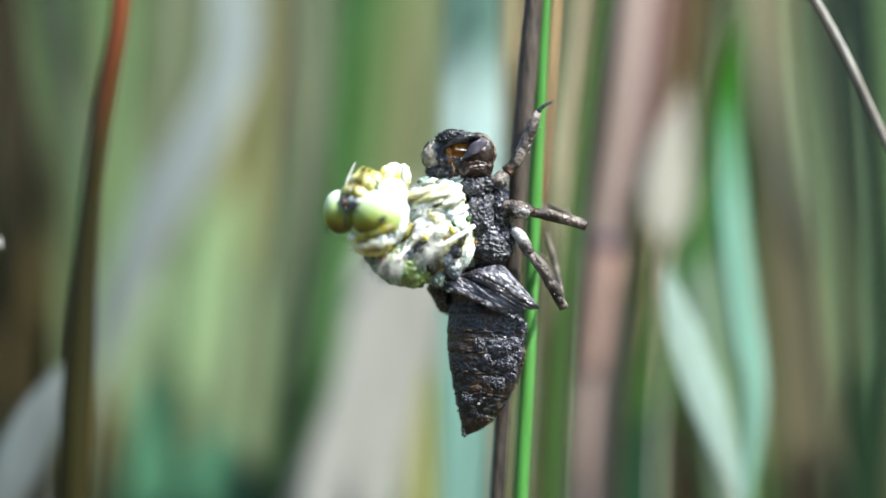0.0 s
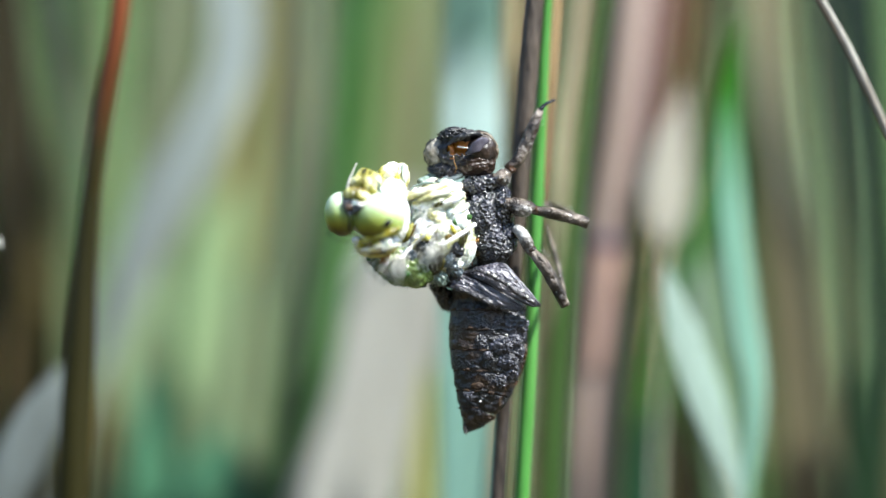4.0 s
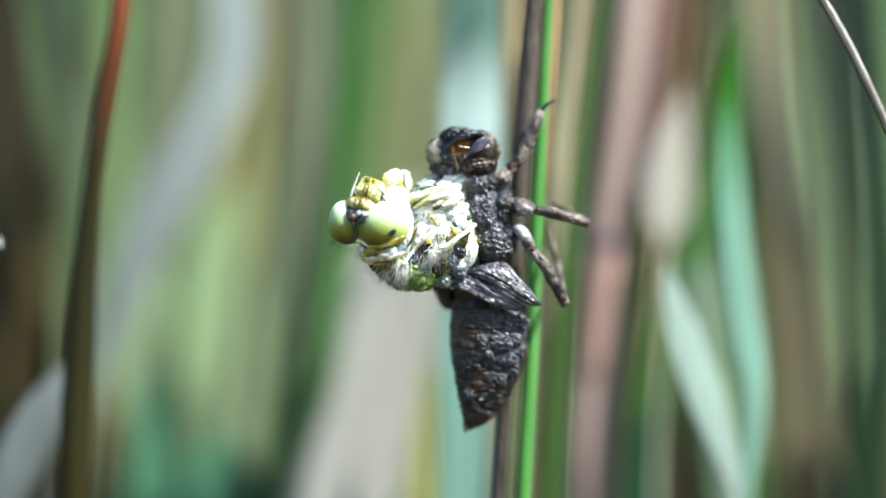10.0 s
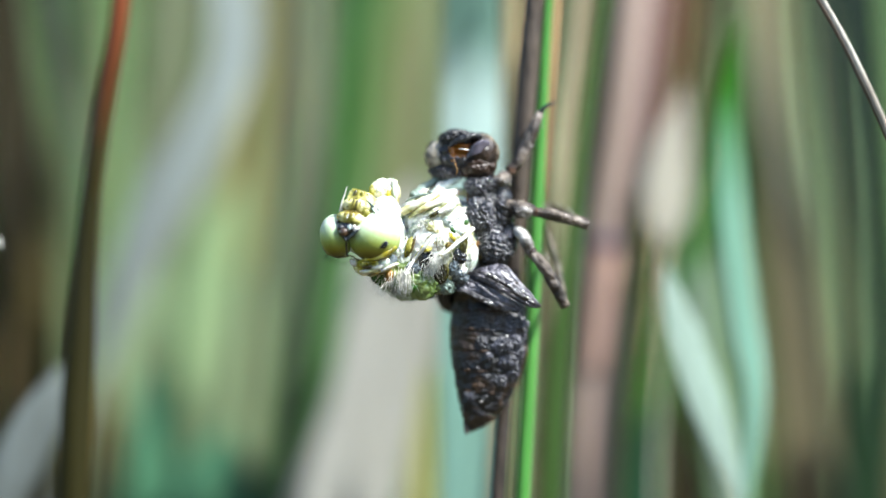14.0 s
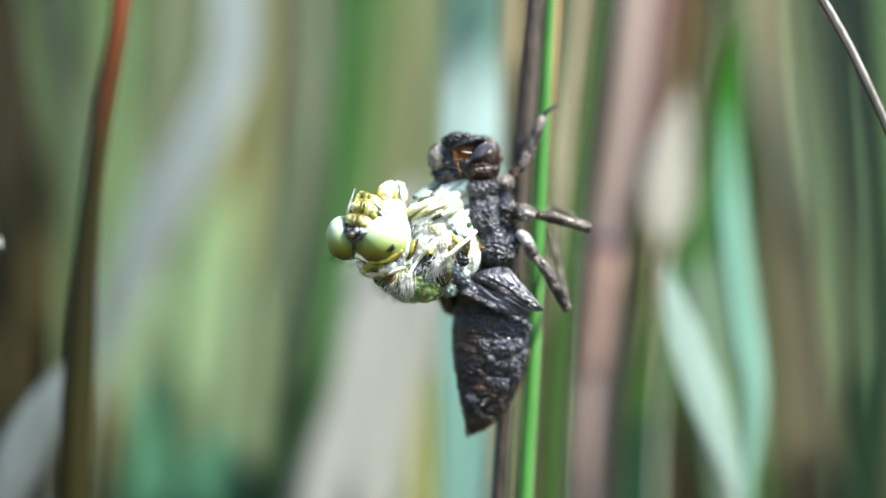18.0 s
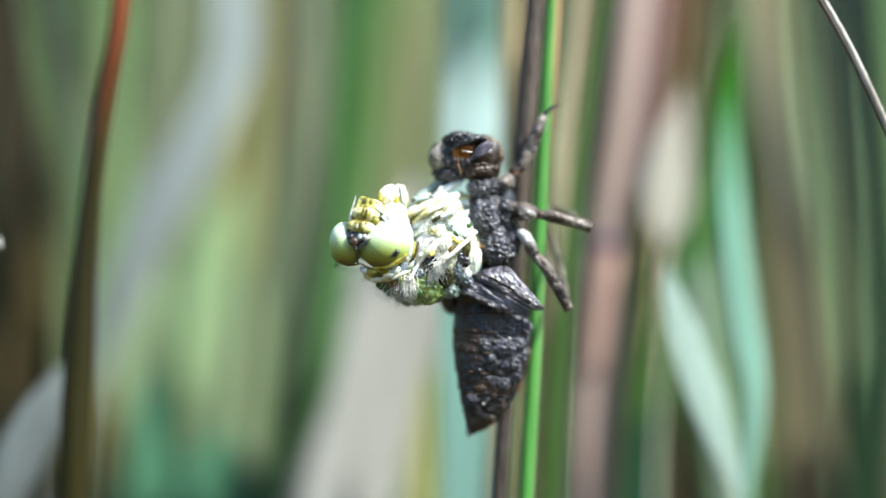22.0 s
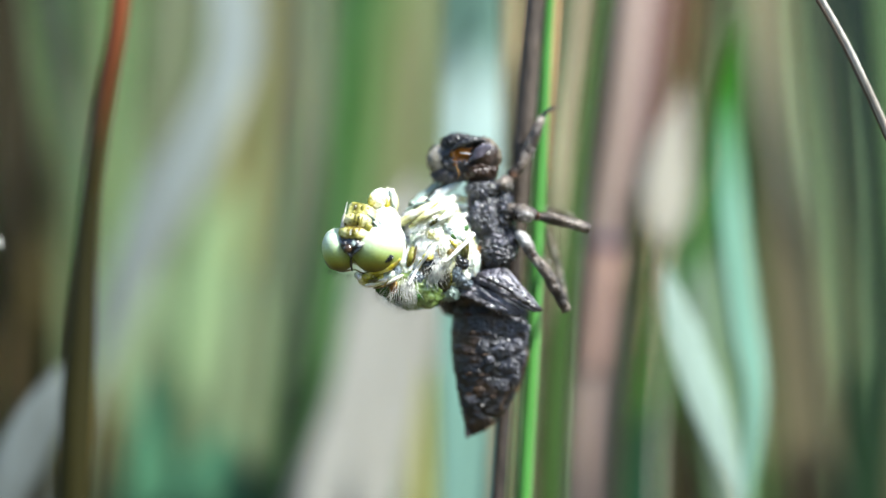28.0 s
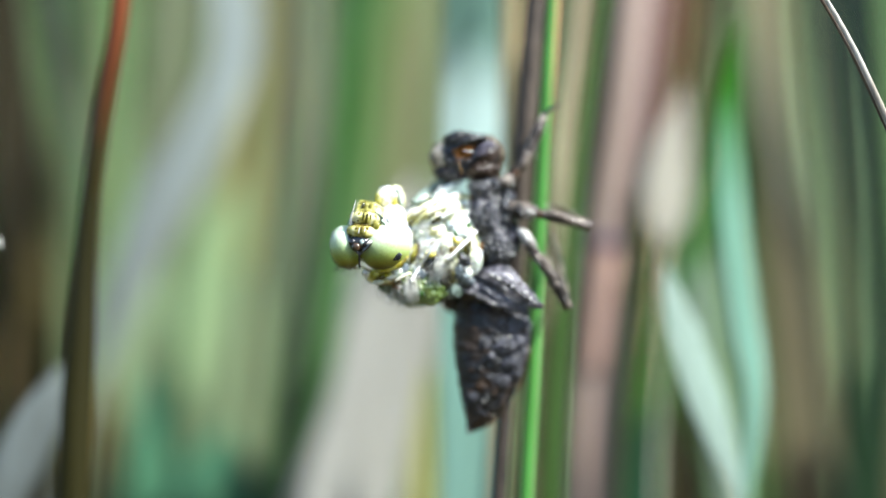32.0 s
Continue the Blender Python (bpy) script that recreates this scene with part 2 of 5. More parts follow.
def plate(upper, lower, bulge, ribs, seed=0, nu=120, nv=64):
    """A flat, ribbed sheath between two edge lines; it is thickest along its middle."""
    bm = bmesh.new()
    sides = []
    for sign in (1, -0.6):
        grid = []
        for i in range(nu + 1):
            u = i / nu
            a, b = curve_at(upper, u), curve_at(lower, u)
            row = []
            for j in range(nv + 1):
                v = j / nv
                h = math.sin(math.pi * v) ** 0.6
                r = 0.5 + 0.5 * math.sin(2 * math.pi * ribs * v + 1.5 * noise.noise(Vector((u * 3, v * 2, seed))))
                r = 0.05 * r * h + 0.06 * h * noise.noise(Vector((u * 8, v * 10, seed + 5))) + 0.045 * h * noise.noise(Vector((u * 26, v * 22, seed))) + 0.03 * h * noise.noise(Vector((u * 60, v * 40, seed)))
                p = a.lerp(b, v)
                row.append(bm.verts.new((p.x, p.y - sign * (bulge * h * (0.35 + 0.65 * math.sin(math.pi * min(1, u * 0.9 + 0.08))) + r), p.z)))
            grid.append(row)
        sides.append(grid)
    for grid in sides:
        for r0, r1 in zip(grid, grid[1:]):
            for j in range(nv):
                bm.faces.new((r0[j], r1[j], r1[j + 1], r0[j + 1]))
    f, b = sides
    for r0, r1, q0, q1 in zip(f, f[1:], b, b[1:]):
        for j in (0, nv):
            bm.faces.new((r0[j], r1[j], q1[j], q0[j]))
    for i in (0, nu):
        for j in range(nv):
            bm.faces.new((f[i][j], f[i][j + 1], b[i][j + 1], b[i][j]))
    return bm


def hairs(bm, c, r, count, length, towards, rnd, thick=0.018):
    """Short bristles that stand out of a lump, on the side towards a direction."""
    towards = Vector(towards).normalized()
    made = 0
    while made < count:
        d = Vector((rnd.gauss(0, 1), rnd.gauss(0, 1), rnd.gauss(0, 1))).normalized()
        if d.dot(towards) < 0.35:
            continue
        made += 1
        p = Vector(c) + Vector((d.x * r[0], d.y * r[1], d.z * r[2]))
        e = (d + towards * 0.35 + Vector((rnd.gauss(0, .2), rnd.gauss(0, .2), rnd.gauss(0, .2)))).normalized()
        l = length * rnd.uniform(0.5, 1.2)
        sweep([p, p + e * l * 0.5, p + e * l], [thick, thick * 0.3], n=3, rings=2, bm=bm, side=(0.3, 0.9, 0.1))
    return bm


# ---- the ground and the far reed bed ----
def ground_sheet():
    bm = bmesh.new()
    n = 60
    spread = [(-1 if k < 0 else 1) * (abs(k) / n) ** 3 * 400000 for k in range(-n, n + 1)]
    grid = [[bm.verts.new((x, y, -400 + 9 * noise.noise(Vector((x * 0.012, y * 0.012, 0))))) for y in spread] for x in spread]
    for a, b in zip(grid, grid[1:]):
        for i in range(2 * n):
            bm.faces.new((a[i], b[i], b[i + 1], a[i + 1]))
    mud = surface("marsh_mud", ["2a2216", "4a3f28", "5f5a38"], 14, 0.8, 0.6, 240, bump_size=0.004)
    ob = part("ground", bm, mud)
    tagged(ob, "damp brown marsh ground with dead rush litter", "ground", kind="structure")


def far_reeds():
    rnd = random.Random(4)
    groups = (("far_green_reeds", ["4a7a3c", "68964f", "86ae6c", "9ab886"], 4200, "dense green reeds out of focus, with an added unseen ring all round"),
              ("far_dry_reeds", ["6f5f42", "9c885e", "bca884", "86784c"], 3600, "dense straw-coloured dead reeds out of focus, with an added unseen ring all round"))
    for name, cols, count, label in groups:
        bm = bmesh.new()
        for _ in range(count):
            y = 330 + 4200 * rnd.random() ** 1.6
            x = rnd.uniform(-1, 1) * (140 + y * 0.34)
            if _ >= count * 0.3:
                # unseen ones round the sides and behind the camera, added to cut sky reflections
                far, way = 900 + 3600 * rnd.random() ** 1.1, rnd.uniform(-2.75, 2.75)
                x, y = far * math.sin(way), -300 - far * math.cos(way)
            h = rnd.uniform(620, 1150)
            lean = rnd.gauss(0, 0.09) * h
            bend = rnd.gauss(0, 0.05) * h
            w = rnd.uniform(2.0, 5.0)
            a = rnd.uniform(-0.7, 0.7)
            sweep([(x, y, -402), (x + lean * 0.3, y, -400 + h * 0.4), (x + lean * 0.7 + bend * 0.3, y + bend * 0.5, -400 + h * 0.75),
                   (x + lean + bend, y + bend, -400 + h)], [w, w, w * 0.8, 0.2], [w * 0.3, w * 0.2, 0.1], n=4, rings=6,
                  side=(math.cos(a), math.sin(a), 0), bm=bm)
        m = surface(name, cols, 30, 0.55, 0.2, 500, LONG, leaf=0.3, isle=True, spread=(0.0, 1.0))
        tagged(part(name, bm, m), label, "reeds", kind="stuff")


# ---- the blades and stems behind the subject ----
def stalk(name, pts, wide, material, label, category="grass blade", flat=0.18, side=(1, 0.7, 0), grow=12.0, fold=0.15, group="blades and stems of the rush bed"):
    """One blade or stem: it rises from the ground through the points given, low to high, in millimetres, and on above them to its tip."""
    p0, p1, pe = Vector(pts[0]), Vector(pts[1]), Vector(pts[-1])
    d = p0 - p1
    k = max(-0.30, min(0.30, d.x / max(1.0, -d.z)))
    drop = p0.z + 402
    root = Vector((p0.x + k * drop * 0.55, p0.y + drop * 0.03, -402))
    mid = Vector((p0.x + k * drop * 0.36, p0.y + drop * 0.01, p0.z - drop * 0.45))
    line = [root, mid] + [Vector(p) for p in pts]
    w = [wide[0] * 0.7, wide[0]] + list(wide)
    if grow:
        d = (pe - Vector(pts[-2])).normalized()
        line += [pe + d * grow * 0.5 + Vector((0, 0, 0)), pe + d * grow + Vector((d.x * 18, 6, 0))]
        w += [wide[-1] * 0.75, 0.15]
    w = [x * 1.2 for x in w]
    ob = thing(name, root, label, category, group)
    rings = 8 * len(line)
    round_ = flat > 0.7
    bm = sweep(line, w, [x * flat for x in w], n=12 if round_ else 16, rings=rings, side=side, rough=0.02, fold=0 if round_ else fold)
    part("stem" if round_ else "blade", bm, material, ob)
    if not round_ and max(wide) > 0.7:
        rib = [p + Vector((0, -x * (flat * 0.9), 0)) for p, x in zip(line, w)]
        part("midrib", sweep(rib, [x * 0.035 + 0.02 for x in w], n=6, rings=rings, side=side), material, ob)
    return ob


def tint(name, c, gloss=0.4, thin=0.25, **more):
    """A blade's material from its middle colour, streaked a little darker and lighter."""
    v = [int(c[i:i + 2], 16) for i in (0, 2, 4)]
    tones = ["".join("%02x" % min(255, round(x * k)) for x in v) for k in (0.84, 1.0, 1.12)]
    return leaf(name, *tones, gloss=gloss, thin=thin, **more)


def behind():
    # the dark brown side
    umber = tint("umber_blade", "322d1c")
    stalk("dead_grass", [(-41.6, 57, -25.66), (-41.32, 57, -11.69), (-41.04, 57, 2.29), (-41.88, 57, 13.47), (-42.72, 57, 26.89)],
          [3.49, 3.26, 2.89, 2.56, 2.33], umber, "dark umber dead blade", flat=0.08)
    stalk("dead_grass", [(-38.53, 52, -14.28), (-38.37, 52, -7.66), (-38.59, 52, -1.6), (-38.92, 52, 2.26)],
          [1.38, 1.65, 1.56, 0.37], tint("olive_brown_blade", "645a36"), "short olive-brown dead blade", grow=0, flat=0.08)
    stalk("dead_grass", [(-43.08, 50, -25.16), (-42.76, 50, -17.49), (-42.43, 50, -10.91), (-42.21, 50, -6.52)],
          [0.46, 0.55, 0.37, 0.1], tint("tan_blade", "857450"), "narrow tan dead blade", grow=0, flat=0.08)
    stalk("dead_grass", [(-31.47, 47, -24.94), (-31.85, 47, -18.42), (-32.39, 47, -13.53), (-32.72, 47, -10.27)],
          [1, 0.91, 0.54, 0.1], tint("brown_blade", "6a5c38"), "short brown dead blade", grow=0, flat=0.08)
    stalk("sedge_blade", [(-35.55, 58, 5.66), (-36.22, 58, 13.51), (-37.12, 58, 20.24), (-37.68, 58, 26.97)],
          [0.19, 0.93, 1.68, 2.06], tint("grey_green_blade", "4a5c46"), "grey-green sedge blade widening upwards", flat=0.08)
    olive_dark = leaf("olive_rush", "22200a", "312e0c", "3e3a12", gloss=0.45, thin=0.1)
    red = leaf("red_sheath", "2e280c", "583016", "7e4428", axis=2, gloss=0.45, thin=0.1, spread=(0.2, 0.75), wobble=0.1)
    rush = stalk("rush_stem", [(-31.85, 10, -22.28), (-31.51, 10, -14.52), (-31.12, 10, -7.23), (-30.64, 10, 0.05), (-29.91, 10, 7.14), (-28.84, 10, 14.13), (-28.06, 10, 18.5), (-27.67, 10, 21.9)],
          [1.21, 1.21, 1.13, 0.85, 0.69, 0.61, 0.57, 0.57], olive_dark, "rush stem, rusty red above and dark olive below", category="rush", flat=0.9, grow=40)
    part("sheath", sweep([(-30.34, 10, 3.45), (-29.91, 10, 7.14), (-28.84, 10, 14.13), (-28.06, 10, 18.5), (-27.67, 10, 21.9), (-27.14, 10, 27.24)],
                         [0.8, 0.88, 0.84, 0.8, 0.8, 0.7], n=12, rings=30, side=(1, 0.7, 0)), red, rush, "rusty red leaf sheath")
    stalk("broad_grass", [(-30.43, 52, 7.77), (-29.99, 52, 13.29), (-29.44, 52, 19.35), (-29, 52, 26.52)],
          [0.18, 0.55, 0.64, 0.64], tint("dull_green_blade", "445e3a"), "narrow dull green blade", flat=0.08)
    # pale blades and soft greens
    stalk("sedge_blade", [(-29.61, 54, 1.16), (-28.22, 54, 7.82), (-26.83, 54, 14.47), (-26, 54, 21.12), (-25.72, 54, 26.67)],
          [1.39, 1.94, 2.31, 2.4, 2.4], tint("sage_beige_blade", "7a8266"), "soft sage-beige sedge blade, upright", flat=0.08)
    stalk("sedge_blade", [(-33.06, 41, -13.3), (-32.26, 41, -10.63), (-30.92, 41, -6.36), (-29.16, 41, -1.55), (-27.61, 41, 2.19), (-25.58, 41, 5.93), (-23.44, 41, 9.67), (-21.04, 41, 14.47), (-19.87, 41, 18.21), (-19.71, 41, 21.42), (-19.87, 41, 25.69)],
          [0.27, 0.67, 1.25, 1.69, 2, 2.14, 2.05, 1.91, 1.91, 1.96, 1.87], tint("pale_blade", "a4aeaa"), "bleached grey-blue sedge blade, kinked over", side=(1, 0.0, 0), fold=0.0, flat=0.08)
    stalk("sedge_blade", [(-40.54, 18, -24.85), (-38.55, 18, -21.37), (-36.8, 18, -17.88), (-35.26, 18, -14.64), (-34.36, 18, -12.4), (-33.87, 18, -10.31)],
          [2.49, 2.32, 2.2, 1.91, 1.08, 0.12], tint("lilac_white_blade", "8b9696"), "bleached lilac-white blade with a pointed tip", grow=0, flat=0.08)
    stalk("sedge_blade", [(-19.39, 60, 1.18), (-18.55, 60, 7.95), (-17.14, 60, 16.41), (-16.01, 60, 27.12)],
          [1.41, 2.11, 2.35, 2.35], tint("khaki_blade", "929060"), "khaki dead sedge blade, upright", flat=0.08)
    sage = tint("sage_blade", "8ea87c")
    stalk("sedge_blade", [(-25.31, 56, -15.56), (-24.48, 56, -8.86), (-23.08, 56, -2.17), (-21.69, 56, 2.29), (-20.85, 56, 5.63)],
          [2.79, 2.88, 2.79, 2.09, 0.46], sage, "soft sage-green sedge blade with a rounded tip", grow=0, flat=0.08)
    stalk("sedge_blade", [(-21.05, 50, -25.16), (-20.5, 50, -18.58), (-19.95, 50, -12), (-19.4, 50, -6.52), (-19.08, 50, -2.14)],
          [2.74, 3.01, 2.92, 2.28, 0.91], tint("light_sage_blade", "a0b488"), "light sage-green sedge blade", grow=0, flat=0.08)
    stalk("sedge_blade", [(-31.01, 48, -15.21), (-29.92, 48, -10.85), (-28.67, 48, -6.49), (-28.01, 48, -2.13), (-27.74, 48, 1.14)],
          [0.91, 1.82, 2.04, 1.36, 0.27], tint("light_green_blade", "a2ba90"), "light green blade with a tapering tip", grow=0, flat=0.08)
    teal = tint("teal_green_blade", "538666")
    stalk("broad_grass", [(-28.12, 46, -25.41), (-27.96, 46, -20.54), (-28.29, 46, -16.2), (-28.5, 46, -11.87)],
          [2.26, 1.99, 1.17, 0.27], teal, "fresh teal-green broad blade with a tapering tip", grow=0, flat=0.08)
    stalk("broad_grass", [(-21.29, 45, -26.96), (-21.18, 45, -23.18), (-20.96, 45, -19.94), (-20.75, 45, -17.24)],
          [4.95, 4.5, 2.7, 0.36], teal, "fresh teal-green broad blade with a tapering tip", grow=0, flat=0.08)
    dark = tint("dark_green_blade", "3e6038")
    rush = stalk("rush_stem", [(-16.49, 44, -24.73), (-15.3, 44, -18.8), (-13.79, 44, -11.8), (-12.28, 44, -4.79), (-11.1, 44, 2.21), (-10.34, 44, 10.29), (-10.02, 44, 18.37), (-9.81, 44, 25.38)],
          [0.9, 0.9, 0.9, 0.81, 0.67, 0.58, 0.58, 0.58], dark, "dark green rush stem", category="rush", flat=0.9)
    part("sheath", sweep([(-16.49, 44, -24.73), (-15.3, 44, -18.8), (-13.79, 44, -11.8), (-13.36, 44, -9.64)], [1.2, 1.25, 1.25, 1.2], n=10, rings=16, side=(1, 0.7, 0)), dark, rush)
    grey = tint("grey_blade", "757a6a")
    stalk("sedge_blade", [(-16.6, 58, -27.42), (-15.64, 58, -14.52), (-14.8, 58, -6.67), (-13.96, 58, 2.3), (-13.4, 58, 13.51), (-13.12, 58, 26.97)],
          [0.93, 0.93, 1.03, 1.21, 1.31, 1.31], grey, "dull grey-green sedge blade, upright", flat=0.08)
    mid = tint("mid_green_blade", "4a7a38")
    stalk("broad_grass", [(-12.52, 57, -6.65), (-10.85, 57, 1.17), (-9.17, 57, 9), (-7.77, 57, 16.27), (-6.49, 57, 22.42), (-5.54, 57, 26.89)],
          [0.93, 1.3, 1.49, 1.4, 1.21, 1.12], mid, "mid green leaning blade", flat=0.3)
    stalk("sedge_blade", [(-10.43, 62, -3.34), (-9.01, 62, 7.99), (-8.16, 62, 19.33), (-7.6, 62, 27.27)],
          [1.89, 2.13, 2.13, 2.13], tint("moss_blade", "55764a"), "moss-green sedge blade, out of focus", flat=0.08)
    khaki = tint("olive_khaki_blade", "848a62")
    stalk("sedge_blade", [(-4.87, 70, -3.42), (-4, 70, 8.17), (-3.13, 70, 18.6), (-2.67, 70, 27.87)],
          [2.66, 2.66, 2.66, 2.66], khaki, "olive-khaki dead sedge blade", flat=0.08)
    # the broad blades low down in the middle
    white = tint("white_dead_blade", "cacac2")
    stalk("dead_grass", [(-10.38, 38, -29.06), (-9.1, 38, -23.34), (-7.73, 38, -19), (-6.56, 38, -14.77), (-5.4, 38, -10.53), (-4.76, 38, -6.83), (-4.23, 38, -3.12), (-3.71, 38, 0.05), (-3.18, 38, 3.23), (-2.65, 38, 6.41)],
          [4.63, 4.32, 3.88, 3.62, 3.88, 4.06, 3.88, 3.18, 1.99, 0.22], white, "broad bleached white dead blade", flat=0.06, grow=0, fold=0.0, side=(1, 0.25, 0))
    stalk("sedge_blade", [(-2.03, 33, -24.98), (-2.03, 33, -20.29), (-1.83, 33, -16.64), (-1.67, 33, -13.51), (-1.56, 33, -10.64)],
          [1.22, 1.17, 0.87, 0.52, 0.13], tint("olive_yellow_blade", "b6ba78"), "olive-yellow upright sedge blade", flat=0.1, grow=0)
    # the darker last colour paints a cast shadow over the blade's top
    ice = surface("ice_blue_blade", ["86b0a2", "b2ccc6", "bcd4ce", "628476"], 60, 0.4, 0.25, 900, LONG, axis=2, leaf=0.25, spread=(0.935, 0.982), wobble=0.01)
    stalk("cut_grass", [(2, 20, -23.5), (2.1, 20, -10.98), (2.26, 20, 1.05), (2.41, 20, 9.57), (2.46, 20, 15.59), (2.51, 20, 21.1), (2.56, 20, 26.61)],
          [1.92, 2.09, 2.26, 2.26, 2.21, 2.13, 2], ice, "pale ice-blue blade, a shadow painted over its tip", flat=0.08, grow=0, side=(1, 0.1, 0), fold=0.0)
    stalk("dead_grass", [(5.35, 22.5, -8.03), (5.71, 22.5, 1.06), (6.06, 22.5, 9.65), (6.26, 22.5, 17.22), (6.46, 22.5, 24.29), (6.57, 22.5, 26.82)],
          [0.51, 0.63, 0.72, 0.76, 0.67, 0.13], tint("sandy_blade", "b8a480"), "sandy dead grass blade", flat=0.15, grow=0)
    stalk("dead_grass", [(6.38, 8.5, -21.3), (7.54, 8.5, -3.82), (8.7, 8.5, 6.81), (9.32, 8.5, 15.51), (9.71, 8.5, 21.3)],
          [0.05, 0.14, 0.24, 0.29, 0.29], surface("brown_stem", ["8a6a48", "b8996c", "d4b98c"], 400, 0.6, 0.4, 1500, LONG), "thin brown dead grass stem", "grass stem", flat=0.9)
    # green and dry stems beyond the carrying pair
    olive = tint("olive_green_blade", "415e2c")
    stalk("sedge_blade", [(9.48, 17, -24.28), (9.98, 17, -15.84), (10.48, 17, -7.89), (11.22, 17, 0.05), (12.11, 17, 8.99), (13.21, 17, 15.94), (14.45, 17, 22.89)],
          [1.08, 1.08, 0.99, 0.74, 0.58, 0.54, 0.54], olive, "olive-green upright sedge blade", flat=0.12)
    stalk("sedge_blade", [(15.87, 29, -25.2), (16.49, 29, -16.44), (17.21, 29, -8.19), (18.03, 29, -2.01), (18.76, 29, 2.11)],
          [0.69, 0.77, 0.77, 0.6, 0.17], tint("dark_olive_blade", "38462a"), "dark olive sedge blade, upright", grow=0, flat=0.08)
    stalk("dead_grass", [(12.05, 33, -24.98), (12.2, 33, -16.64), (12.52, 33, -8.29), (12.83, 33, -2.03)],
          [0.43, 0.43, 0.35, 0.13], tint("drab_blade", "504c3a"), "narrow drab dead blade", grow=0, flat=0.08)
    stalk("dead_grass", [(9.97, 20, -1.95), (10.52, 20, 5.56), (10.98, 20, 12.08), (11.73, 20, 18.09), (12.43, 20, 24.11), (12.68, 20, 27.11)],
          [0.13, 0.63, 0.84, 0.92, 0.84, 0.13], tint("cream_blade", "b8ae90"), "dull olive-cream dead blade", grow=0, flat=0.08)
    pink = tint("pink_dry_stem", "bea89c", thin=0.1)
    reed = stalk("reed_stem", [(12.65, 31, -23.79), (13.37, 31, -14.46), (14.2, 31, -7.21), (14.83, 31, 0.57), (15.66, 31, 7.62), (16.64, 31, 15.09), (17.63, 31, 23.9)],
          [1.38, 1.38, 1.34, 1.3, 1.3, 1.38, 1.47], pink, "thick pinkish-beige dry reed stem", category="reed", flat=0.8)
    part("sheath", sweep([(13.74, 31, -11.35), (14.2, 31, -7.21), (14.62, 31, -2.54), (14.83, 31, 0.57)], [1.62, 1.7, 1.7, 1.62], [1.5, 1.6, 1.6, 1.5], n=12, rings=20, side=(1, 0.7, 0)),
         tint("tan_sheath", "ceab9c", thin=0.1), reed, "pinkish leaf sheath round the stem")
    part("node", sweep([(14.77, 31, 0.05), (14.83, 31, 0.57), (14.88, 31, 1.19)], [1.66, 1.76, 1.62], n=12, rings=8, side=(1, 0.7, 0)), tint("purple_node", "6c5c70", thin=0.1), reed, "purplish node")
    mauve = tint("mauve_dry_stem", "5e565e", thin=0.1)
    reed = stalk("reed_stem", [(14.86, 34, -24.01), (15.48, 34, -16.16), (16.27, 34, -8.32), (16.79, 34, 0.58), (18.05, 34, 7.69), (19.04, 34, 16.27), (19.88, 34, 24.11)],
          [0.61, 0.61, 0.61, 0.65, 0.78, 0.7, 0.65], mauve, "mauve-brown dry reed stem", category="reed", flat=0.8)
    part("sheath", sweep([(18.15, 34, 8.42), (19.04, 34, 16.27), (19.88, 34, 24.11), (20.61, 34, 30.91)], [0.95, 1.0, 0.95, 0.85], n=12, rings=20, side=(1, 0.7, 0)),
         tint("mauve_sheath", "7a6468", thin=0.1), reed, "mauve leaf sheath")
    stalk("dead_grass", [(20.05, 36, 5.84), (20.42, 36, 11.63), (21.26, 36, 17.94), (21.89, 36, 25.31)],
          [0.13, 0.61, 0.88, 1.05], tint("rust_blade", "84634e"), "rusty beige dead blade", flat=0.08)
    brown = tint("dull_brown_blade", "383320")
    stalk("dead_grass", [(22.42, 40, 1.12), (23.48, 40, 7.51), (24.28, 40, 12.83), (25.24, 40, 19.22), (25.77, 40, 25.61)],
          [0.27, 0.8, 0.98, 1.6, 1.86], brown, "dull olive-brown dead blade", flat=0.1)
    stalk("dead_leaf", [(20.47, 30, 0.05), (20.57, 30, 2.38), (20.78, 30, 5.74), (21.24, 30, 9.87), (21.76, 30, 12.97), (22.02, 30, 15.04)],
          [0.22, 1.98, 2.41, 1.72, 0.69, 0.1], tint("pale_dead_leaf", "c0bcae"), "pale lens-shaped dead leaf standing among the rushes", category="leaf", grow=0, flat=0.08)
    mint = leaf("mint_blade", "7ea896", "78a48e", "35701f", gloss=0.3, axis=2, spread=(0.935, 0.984), wobble=0.008)
    stalk("broad_grass", [(26.58, 19, -22.93), (27.28, 19, -18.93), (27.73, 19, -14.44), (27.58, 19, -10.94), (27.08, 19, -7.94), (26.38, 19, -2.95), (25.78, 19, 2.05), (25.38, 19, 7.34), (25.18, 19, 12.04), (25.58, 19, 16.54), (26.18, 19, 20.53)],
          [0.42, 0.75, 1.04, 1.25, 1.42, 1.42, 1.42, 1.37, 1.17, 0.67, 0.12], mint, "shiny mint-green blade, bent over", flat=0.1, grow=0)
    stalk("broad_grass", [(26.41, 17, -23.78), (25.62, 17, -20.31), (24.62, 17, -16.83), (23.43, 17, -13.35), (22.19, 17, -9.88), (21.1, 17, -6.65), (20.21, 17, -3.92), (19.66, 17, -1.54)],
          [0.25, 0.91, 1.49, 1.82, 1.78, 1.53, 0.91, 0.21], tint("white_mint_blade", "86998e", gloss=0.25), "silvery mint blade leaning across", flat=0.1, grow=0)
